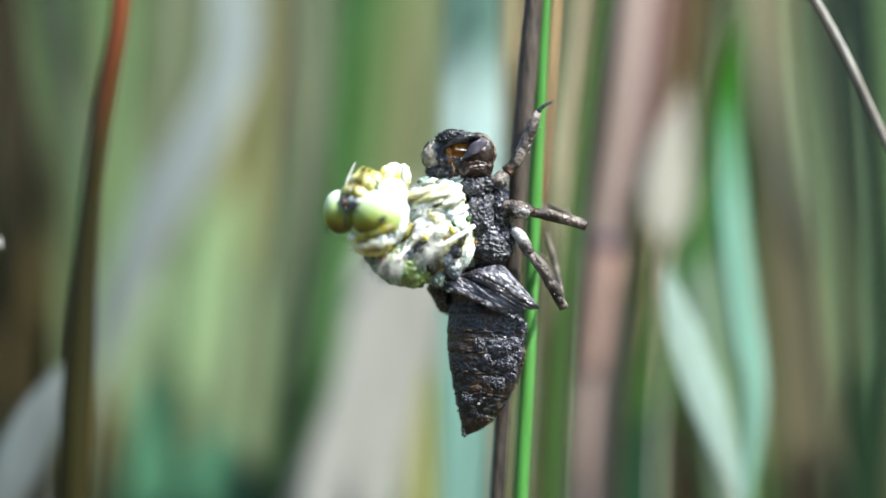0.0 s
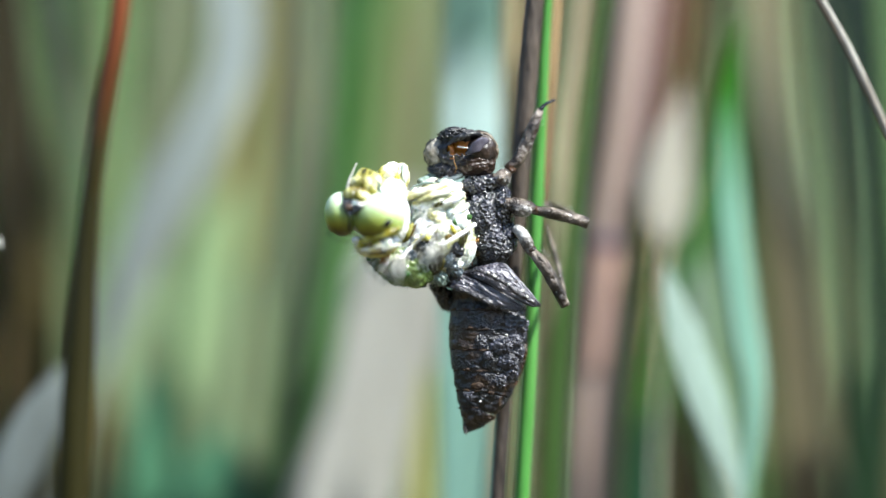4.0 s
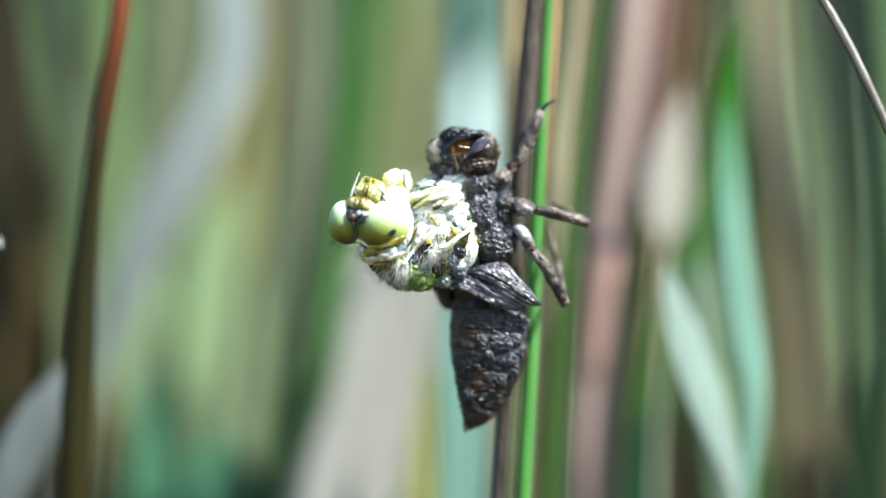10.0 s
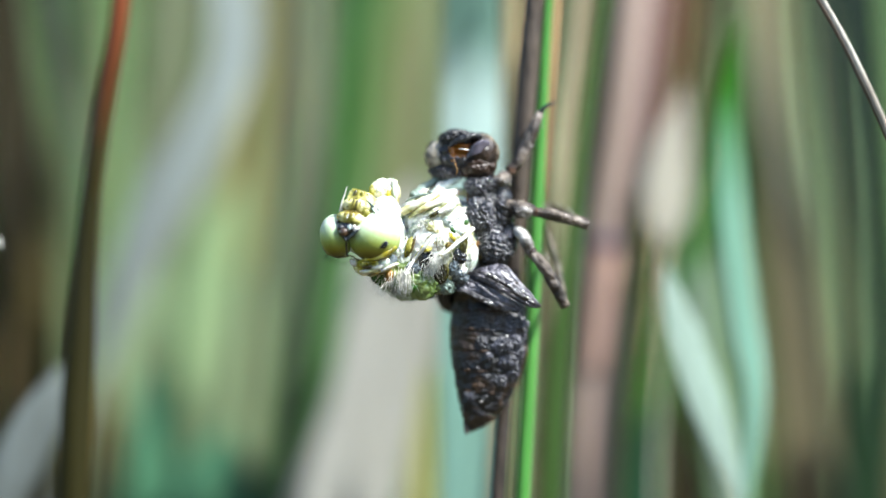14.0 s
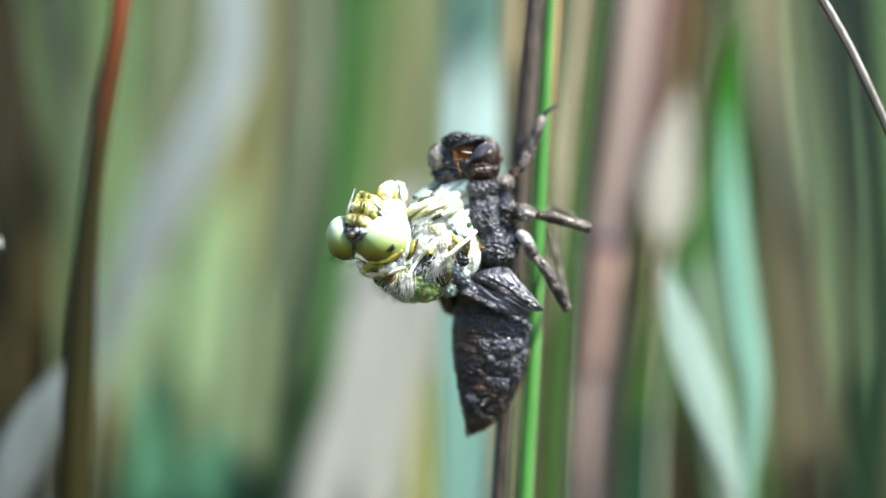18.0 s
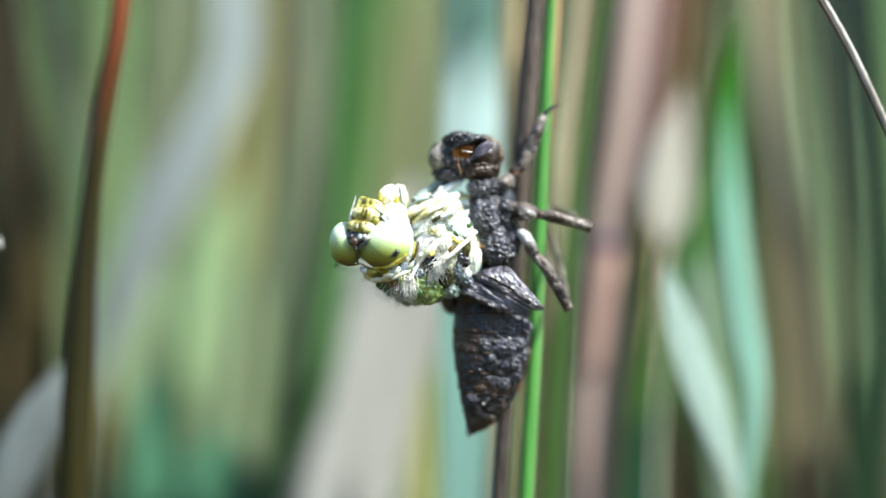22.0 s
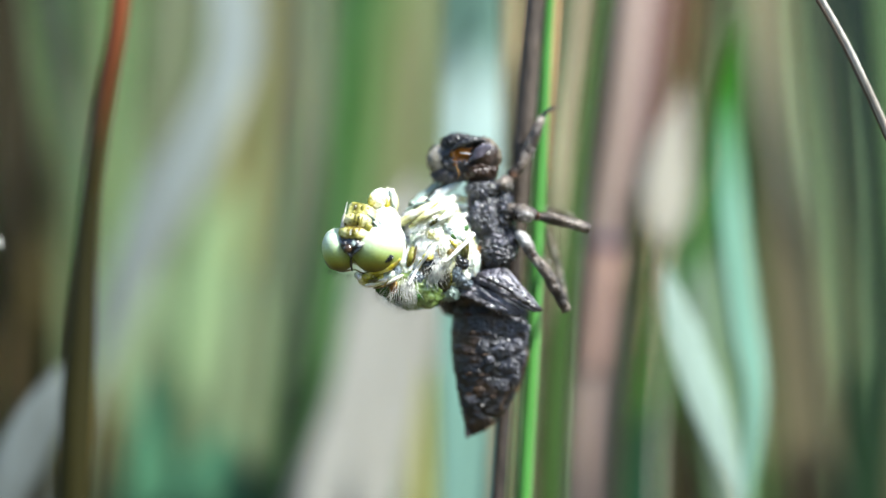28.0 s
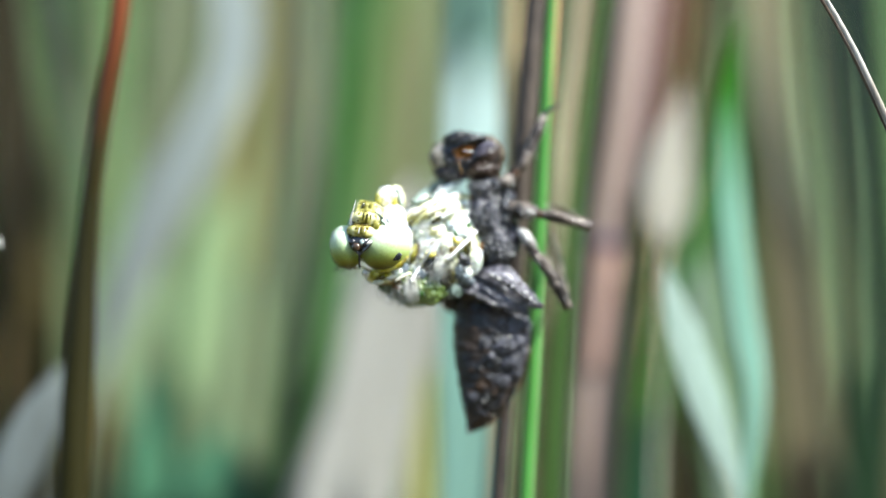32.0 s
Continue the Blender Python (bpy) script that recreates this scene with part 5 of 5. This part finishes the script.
    for p, r, a, m in (((-5.58, -3.9, -2.24), (0.55, 0.5, 0.4), 10, YELLOW), ((-4.35, -4.1, -2.48), (0.6, 0.4, 0.26), -18, CREAM), ((-5.01, -4, -2.81), (0.8, 0.4, 0.22), -5, CREAM), ((-3.78, -4.1, -2.07), (0.5, 0.4, 0.4), -35, PALE),
                       ((-5.13, -4.5, -2.52), (0.42, 0.2, 0.09), 0, BROWN), ((-4.35, -4, -3), (0.8, 0.3, 0.1), -10, BROWN), ((-3.22, -3.8, -1.88), (0.42, 0.4, 0.55), 25, WETGREY), ((-3.31, -4.2, -2.45), (0.8, 0.3, 0.16), -28, CREAM),
                       ((-6.33, -3.9, -2.09), (0.35, 0.3, 0.3), 20, CREAM)):
        part("nape_plate", blob(p, r, 4, 0.25, 2.0, turn=(0, a, 0)), m, head)
    # the dark triangle between the eyes with its knobs
    part("vertex", blob((-6.76, -5.35, 0.41), (0.85, 0.42, 0.72), 4, 0.1), DARKBAND, head, "blue-black vertex")
    for pts in ([(-7.71, -5, 1.17), (-7.5, -5.5, 0.51), (-7.13, -5.7, -0.1), (-6.8, -5.65, -0.53)], [(-5.64, -5.2, 0.78), (-5.9, -5.7, 0.36), (-6.37, -5.8, -0.11), (-6.76, -5.65, -0.53)]):
        part("vertex_edge", sweep(pts, [0.12, 0.15, 0.12, 0.09], n=8, rings=14, rough=0.2), WETGREY, head)
    part("ocellus", blob((-7.02, -5.85, 0.13), (0.34, 0.25, 0.36), 3, 0.05), KNOB, head)
    part("ocellus", blob((-6.55, -5.8, 0.5), (0.2, 0.18, 0.28), 3, 0.15), SILVER, head)
    part("ocellus", blob((-6.36, -6, 0.31), (0.11, 0.1, 0.16), 3, 0.05), DARKBAND, head)
    part("ocellus", blob((-7.36, -5.6, 0.51), (0.3, 0.22, 0.3), 3, 0.05), DARKBAND, head)
    part("white_fleck", blob((-5.94, -5.85, 0.45), (0.26, 0.1, 0.14), 3, 0.4, turn=(0, -35, 0)), THREAD, head)
    # face: frons, clypeus, lip, one above the other
    part("face", block((-6.09, -4.25, 2.29), (1.45, 0.95, 1.75), (0, 16, 0)), FACE, head, "pale yellowish face")
    part("frons", sweep([(-7.58, -4.8, 1.5), (-6.99, -5.3, 1.44), (-6.28, -5.35, 1.34), (-5.6, -4.9, 1.24)], [0.42, 0.52, 0.55, 0.42], n=16, rings=24, rough=0.06), FACE, head, "yellow frons with brown marks")
    part("frons_edge", sweep([(-7.57, -4.9, 1.87), (-6.98, -5.4, 1.91), (-6.28, -5.45, 1.91), (-5.68, -5.1, 1.76)], [0.08, 0.13, 0.13, 0.06], n=8, rings=20, rough=0.4), TAN_MARK, head, "dark brown line over the frons")
    for p, l in (((-7.31, -5.4, 1.63), 0.42), ((-6.97, -5.75, 1.68), 0.36), ((-6.54, -5.85, 1.67), 0.42), ((-6.08, -5.75, 1.62), 0.36)):
        part("brown_mark", blob(p, (0.11, 0.1, l * 0.5), 3, 0.3, turn=(0, 12, 0)), TAN_MARK, head)
    for p in ((-6.78, -5.83, 1.44), (-6.31, -5.83, 1.48)):
        part("pale_mark", blob(p, (0.05, 0.08, 0.28), 3, 0.3, turn=(0, 12, 0)), THREAD, head)
    part("clypeus", sweep([(-7.3, -4.5, 2.53), (-6.71, -5.1, 2.52), (-5.95, -5.15, 2.47), (-5.23, -4.6, 2.32)], [0.46, 0.54, 0.54, 0.42], n=16, rings=24, rough=0.12), FACE, head, "olive mottled clypeus")
    part("clypeus_edge", sweep([(-7.1, -4.7, 3), (-6.47, -5.1, 3.04), (-5.76, -5.1, 2.98), (-5.31, -4.7, 2.75)], [0.05, 0.1, 0.09, 0.05], n=8, rings=18, rough=0.5), OLIVE, head)
    for p, l, w in (((-7.13, -5.15, 2.48), 0.4, 0.16), ((-6.78, -5.5, 2.61), 0.42, 0.13), ((-6.4, -5.65, 2.66), 0.38, 0.08), ((-6.12, -5.66, 2.47), 0.46, 0.12), ((-5.79, -5.6, 2.56), 0.3, 0.07), ((-5.48, -5.35, 2.32), 0.42, 0.14)):
        part("dark_fleck", blob(p, (w, 0.1, l), 3, 0.35, turn=(0, 10, 0)), (BROWN, OLIVE)[int(l * 100) % 4 > 0], head)
    part("lip", block((-6.04, -4, 3.37), (1.2, 0.94, 0.62), (0, 14, 0)), FACE, head, "yellow upper lip")
    for p, l in (((-6.42, -4.95, 3.46), 0.3), ((-5.81, -4.95, 3.5), 0.26), ((-5.4, -4.8, 3.36), 0.2), ((-6.76, -4.8, 3.13), 0.2)):
        part("brown_mark", blob(p, (0.16, 0.1, l), 3, 0.4, turn=(0, 20, 0)), OLIVE, head)
    # jaws
    part("mandible", folds(blob((-4.52, -3, 4.17), (0.95, 0.94, 1.0), 5, 0.1, 1.2, turn=(0, 24, 0)), 0.05, (0.3, 0, 1), 1.6), CREAM, head, "yellow mouthparts")
    part("mandible", folds(blob((-4.97, -3.4, 4.17), (0.5, 0.5, 0.62), 5, 0.14, 1.2, turn=(0, 30, 0)), 0.05, (0.3, 0, 1), 1.6), YELLOW, head)
    part("palp", folds(blob((-3.68, -2.7, 4.12), (0.66, 0.75, 1.12), 5, 0.12, 1.2, turn=(0, -8, 0)), 0.06, (0.1, 0, 1), 1.6), CREAM, head)
    part("palp", folds(blob((-3.42, -3.2, 4.25), (0.26, 0.4, 0.9), 5, 0.12, 1.2, turn=(0, -12, 0)), 0.04, (0.1, 0, 1), 1.6), PALE, head)
    part("palp", blob((-3.89, -3.5, 3.69), (0.2, 0.3, 0.55), 4, 0.2, turn=(0, 6, 0)), YELLOW, head)
    part("notch", sweep([(-4.32, -2.9, 5.11), (-3.98, -3.3, 4.82), (-3.88, -3.55, 4.35), (-3.98, -3.6, 3.87)], [0.03, 0.09, 0.07, 0.02], n=6, rings=12, rough=0.4), OLIVE, head)
    part("cheek", blob((-4.1, -3.2, 2.13), (1.3, 1.41, 1.6), 5, 0.08, 1.6), WHITE, head, "bleached white cheek")
    for p, r, a in (((-5.12, -4.9, 2.74), (0.5, 0.2, 0.1), 40), ((-4.84, -4.9, 2.18), (0.4, 0.2, 0.1), 50), ((-5.39, -5.2, 1.9), (0.3, 0.15, 0.3), 30)):
        part("cheek_fold", blob(p, r, 3, 0.4, turn=(0, a, 0)), (GREYGREEN, OLIVE)[r[2] > 0.2], head)
    part("cheek_edge", sweep([(-5.59, -5.1, 1.06), (-5.26, -5, 1.52), (-4.94, -4.7, 1.99)], [0.1, 0.3, 0.1], n=8, rings=12, rough=0.2), OLIVE, head)
    part("antenna", sweep([(-7.52, -5, 1.97), (-7.46, -5.2, 2.48), (-7.2, -5.4, 3.32), (-7.01, -5.5, 4.02)], [0.15, 0.09, 0.055, 0.02], n=6, rings=14), THREAD, head)
    bm = bmesh.new()
    hairs(bm, (-6.69, -3.4, -1.35), (2.16, 1.6, 0.66), 110, 0.6, (-0.3, -0.2, -1), rnd, 0.011)
    hairs(bm, (-5.98, -3.8, 3.2), (1.5, 0.94, 0.85), 30, 0.25, (0, -0.3, 1), rnd, 0.01)
    tagged(part("bristles", bm, DARKHAIR, head), kind="stuff")
    return ob, head


ground_sheet()
far_reeds()
behind()
arch = arched_blade()
green, dry = carrying_stems()
skin = larval_skin()
fly, fly_head = dragonfly()


# ---- what moves: the stems sway a little, the dragonfly bends out of its skin ----
DEPTH = [(0, 0), (3.5, 0.2), (5.5, 1.3), (13, 2.4), (25.5, 2.5), (28.5, 2.8), (30, 4.1), (31, 4.8), (32, 4.8)]


def back(t):
    """How far the stems have leaned away from the camera, in millimetres."""
    for (a, u), (b, v) in zip(DEPTH, DEPTH[1:]):
        if t <= b:
            f = (t - a) / (b - a)
            return u + (v - u) * f * f * (3 - 2 * f)
    return DEPTH[-1][1]


def swung(point, x, y, z, turn, base):
    """The pose of a thing based at base, turned in the upright plane round a point and shifted, in millimetres and degrees."""
    p = metres(point)
    return Matrix.Translation(p + Vector((x, y, z)) * 0.001) @ Matrix.Rotation(radians(turn), 4, "Y") @ Matrix.Translation(base - p)


def held(x, y, z, p, q, r):
    """A pose in the body's space, from millimetres and a turn in degrees round three axes at once."""
    w = Vector((radians(p), radians(q), radians(r)))
    return Matrix.Translation(Vector((x, y, z)) * 0.001) @ Matrix.Rotation(w.length, 4, w.normalized())


def leaned(ob, x, y):
    """A stem that leans over from its root, by x to the side and y back where the skin hangs, in millimetres."""
    return Matrix.Translation(ORIGIN[ob]) @ Euler((-y / 400, (x + 0.025 * y) / 400, 0)).to_matrix().to_4x4()


def motions():
    # seconds, then shift aside and up in millimetres and turn in degrees
    walk(skin, [(t, swung((3.57, 0, 0.52), x + 0.019 * back(t), back(t), z, a, ORIGIN[skin])) for t, x, z, a in (
            (0, 0, 0, 0), (0.5, 0.01, -0.05, 0.03), (1, 0, -0.09, 0.05), (1.5, 0.01, -0.11, 0.06), (2, 0.01, -0.09, 0.09), (2.5, -0.01, -0.02, 0.13),
            (3, 0, 0.08, 0.15), (3.5, 0.09, 0.17, 0.16), (5.5, 0.18, 0.22, -0.07), (6, 0.16, 0.24, -0.09), (6.5, 0.17, 0.26, -0.07), (7, 0.18, 0.27, -0.01),
            (7.5, 0.19, 0.27, 0.07), (8, 0.22, 0.28, 0.14), (8.5, 0.26, 0.28, 0.21), (9, 0.28, 0.27, 0.27), (9.5, 0.27, 0.26, 0.35), (10, 0.23, 0.26, 0.41),
            (10.5, 0.21, 0.28, 0.45), (11, 0.19, 0.29, 0.47), (11.5, 0.12, 0.27, 0.46), (12, 0.06, 0.24, 0.42), (12.5, 0.06, 0.22, 0.34), (13, 0.09, 0.18, 0.24),
            (13.5, 0.14, 0.14, 0.15), (14, 0.19, 0.08, 0.12), (14.5, 0.23, 0.02, 0.13), (16.5, 0.39, -0.15, 0.37), (17, 0.4, -0.17, 0.37), (17.5, 0.39, -0.18, 0.41),
            (18, 0.4, -0.17, 0.46), (18.5, 0.44, -0.14, 0.48), (19, 0.46, -0.11, 0.48), (19.5, 0.45, -0.1, 0.46), (20, 0.44, -0.09, 0.42), (20.5, 0.44, -0.09, 0.38),
            (21, 0.44, -0.1, 0.37), (21.5, 0.46, -0.11, 0.36), (22, 0.47, -0.11, 0.4), (22.5, 0.46, -0.11, 0.48), (23, 0.45, -0.11, 0.53), (23.5, 0.45, -0.13, 0.55),
            (24, 0.44, -0.15, 0.57), (24.5, 0.43, -0.17, 0.6), (25, 0.4, -0.18, 0.59), (25.5, 0.37, -0.16, 0.5), (27.5, 0.33, -0.23, 0.31), (28, 0.32, -0.25, 0.3),
            (28.5, 0.35, -0.27, 0.34), (29, 0.42, -0.29, 0.38), (29.5, 0.46, -0.26, 0.4), (30, 0.47, -0.21, 0.41), (30.5, 0.5, -0.16, 0.46), (31, 0.51, -0.11, 0.49),
            (31.5, 0.5, -0.06, 0.5), (32, 0.49, -0.02, 0.5))])
    walk(fly, [(t, swung((4.37, 0, 0.14), x + 0.0146 * back(t), back(t), z, a, ORIGIN[fly])) for t, x, z, a in (
            (0, -0.51, 0.11, 14.14), (0.5, -0.5, 0.07, 13.79), (1, -0.51, 0.02, 13.17), (1.5, -0.5, 0, 12.91), (2, -0.5, 0.02, 12.79), (2.5, -0.52, 0.09, 12.5),
            (3, -0.51, 0.2, 12.54), (3.5, -0.42, 0.28, 12.89), (5.5, -0.34, 0.33, 8.08), (6, -0.35, 0.35, 7.47), (6.5, -0.34, 0.37, 7.37), (7, -0.33, 0.38, 7.88),
            (7.5, -0.32, 0.38, 8.9), (8, -0.29, 0.39, 10.15), (8.5, -0.25, 0.39, 10.71), (9, -0.23, 0.38, 10.15), (9.5, -0.25, 0.37, 9.27), (10, -0.28, 0.37, 8.74),
            (10.5, -0.3, 0.39, 8.42), (11, -0.33, 0.4, 8.3), (11.5, -0.4, 0.38, 8.14), (12, -0.46, 0.35, 7.27), (12.5, -0.45, 0.33, 5.84), (13, -0.42, 0.3, 4.64),
            (13.5, -0.37, 0.25, 3.95), (14, -0.32, 0.19, 3.6), (14.5, -0.29, 0.14, 3.41), (16.5, -0.12, -0.04, 6.2), (17, -0.11, -0.06, 5.34), (17.5, -0.12, -0.07, 4.52),
            (18, -0.11, -0.06, 4.13), (18.5, -0.07, -0.03, 3.77), (19, -0.06, -0.01, 3.2), (19.5, -0.06, 0.01, 2.74), (20, -0.07, 0.02, 2.43), (20.5, -0.08, 0.02, 2.24),
            (21, -0.08, 0.01, 2.12), (21.5, -0.05, 0, 1.91), (22, -0.04, 0, 1.61), (22.5, -0.06, 0, 1.41), (23, -0.06, 0, 1.37), (23.5, -0.07, -0.02, 1.39),
            (24, -0.07, -0.04, 1.45), (24.5, -0.09, -0.06, 1.52), (25, -0.11, -0.07, 1.49), (25.5, -0.14, -0.05, 1.4), (27.5, -0.18, -0.12, -0.55), (28, -0.19, -0.14, -0.21),
            (28.5, -0.16, -0.16, 0.48), (29, -0.09, -0.18, 1.51), (29.5, -0.05, -0.16, 2.25), (30, -0.04, -0.1, 1.91), (30.5, -0.01, -0.05, 0.79), (31, 0, 0, 0),
            (31.5, -0.01, 0.05, -0.23), (32, -0.02, 0.09, -0.27))])
    # the head, in the body's space: seconds, place in millimetres, turn in degrees
    walk(fly_head, [(t, held(*place)) for t, *place in (
            (0, -10.837, -3.5, 0.65, -18.948, -4.366, -17.844), (0.5, -10.732, -3.5, 0.638, -18.733, -4.06, -17.431), (1, -10.596, -3.5, 0.64, -18.356, -3.619, -16.178), (1.5, -10.53, -3.5, 0.631, -17.803, -3.465, -14.693),
            (2, -10.555, -3.5, 0.627, -17.127, -3.933, -13.694), (2.5, -10.605, -3.5, 0.638, -16.385, -4.728, -13.358), (3, -10.658, -3.5, 0.629, -15.931, -5.146, -12.893), (3.5, -10.699, -3.5, 0.638, -15.846, -5.388, -12.283),
            (5.5, -10.863, -3.5, 0.641, -11.902, -2.325, -11.123), (6, -10.881, -3.5, 0.643, -11.901, -2.595, -12.159), (6.5, -10.859, -3.5, 0.644, -12.064, -2.655, -12.108), (7, -10.808, -3.5, 0.636, -12.147, -2.793, -11.77),
            (7.5, -10.74, -3.5, 0.638, -12.197, -3.085, -11.678), (8, -10.672, -3.5, 0.621, -13.099, -3.57, -11.831), (8.5, -10.538, -3.5, 0.625, -13.842, -3.833, -11.387), (9, -10.414, -3.5, 0.617, -13.257, -3.526, -10.621),
            (9.5, -10.399, -3.5, 0.606, -12.569, -2.888, -10.225), (10, -10.403, -3.5, 0.61, -12.276, -2.416, -9.64), (10.5, -10.404, -3.5, 0.607, -11.955, -2.321, -9.159), (11, -10.464, -3.5, 0.61, -11.755, -2.555, -8.591),
            (11.5, -10.563, -3.5, 0.615, -11.597, -2.98, -7.601), (12, -10.667, -3.5, 0.63, -10.95, -3.029, -6.948), (12.5, -10.773, -3.5, 0.632, -9.866, -2.458, -6.991), (13, -10.85, -3.5, 0.64, -9.201, -1.783, -7.548),
            (13.5, -10.933, -3.5, 0.644, -8.945, -1.405, -8.133), (14, -10.986, -3.5, 0.657, -8.413, -1.257, -8.628), (14.5, -11.011, -3.5, 0.642, -7.845, -1.148, -9.017), (16.5, -10.876, -3.5, 0.634, -8.996, -1.982, -9.719),
            (17, -10.79, -3.5, 0.634, -8.47, -1.558, -9.604), (17.5, -10.697, -3.5, 0.624, -7.773, -1.084, -8.682), (18, -10.647, -3.5, 0.62, -7.155, -0.688, -7.722), (18.5, -10.618, -3.5, 0.619, -6.689, -0.51, -7.413),
            (19, -10.597, -3.5, 0.635, -6.276, -0.522, -7.728), (19.5, -10.617, -3.5, 0.629, -5.943, -0.613, -7.894), (20, -10.621, -3.5, 0.626, -5.669, -0.704, -7.662), (20.5, -10.608, -3.5, 0.632, -5.187, -0.685, -7.383),
            (21, -10.566, -3.5, 0.625, -4.575, -0.506, -6.816), (21.5, -10.492, -3.5, 0.617, -4.566, -0.407, -6.297), (22, -10.437, -3.5, 0.613, -4.734, -0.438, -6.157), (22.5, -10.444, -3.5, 0.619, -4.427, -0.438, -5.935),
            (23, -10.464, -3.5, 0.616, -3.883, -0.378, -5.657), (23.5, -10.474, -3.5, 0.622, -3.303, -0.339, -5.53), (24, -10.495, -3.5, 0.621, -3.347, -0.528, -5.783), (24.5, -10.497, -3.5, 0.618, -3.96, -0.758, -6.063),
            (25, -10.526, -3.5, 0.622, -3.879, -0.668, -6.221), (25.5, -10.615, -3.5, 0.627, -2.856, -0.498, -6.855), (27.5, -10.888, -3.5, 0.651, -1.655, -1.29, -5.122), (28, -10.894, -3.5, 0.647, -1.747, -1.01, -3.637),
            (28.5, -10.813, -3.5, 0.636, -1.828, -1.02, -2.848), (29, -10.739, -3.5, 0.635, -2.369, -1.189, -3.162), (29.5, -10.744, -3.5, 0.638, -3.149, -1.428, -4.173), (30, -10.689, -3.5, 0.634, -2.627, -1.539, -4.395),
            (30.5, -10.574, -3.5, 0.635, -1.041, -1.09, -2.817), (31, -10.516, -3.5, 0.622, 0.11, -0.49, -1.26), (31.5, -10.514, -3.5, 0.624, 0.437, -0.6, -1.371), (32, -10.503, -3.5, 0.622, -0.164, -1, -1.66))])
    for stem, share in ((green, 1.0), (dry, 0.4)):
        walk(stem, [(t, leaned(stem, share * x, back(t))) for t, x in (
            (0, 0), (1, 0), (2, 0.01), (3, 0), (3.5, 0.09), (5.5, 0.18), (6, 0.16), (7, 0.18), (8, 0.22), (9, 0.28), (10, 0.23), (11, 0.19), (12, 0.06), (13, 0.09),
            (14, 0.19), (14.5, 0.23), (16.5, 0.39), (17, 0.4), (18, 0.4), (19, 0.46), (20, 0.44), (21, 0.44), (22, 0.47), (23, 0.45), (24, 0.44), (25, 0.4), (25.5, 0.37), (27.5, 0.33),
            (28, 0.32), (29, 0.42), (30, 0.47), (31, 0.51), (32, 0.49))])
    walk(arch, [(t, Matrix.Translation(ORIGIN[arch] + Vector((x + 0.11 * back(t), back(t), 0)) * 0.001))
                for t, x in ((0, 0), (3, 0.36), (6, 0.7), (9, 0.78), (13, 0.58), (19, 0.76), (23, 0.7), (25.5, 0.72), (28, 0.56), (29, 0.6), (30, 0.58), (31, 0.74), (32, 1.0))])


motions()
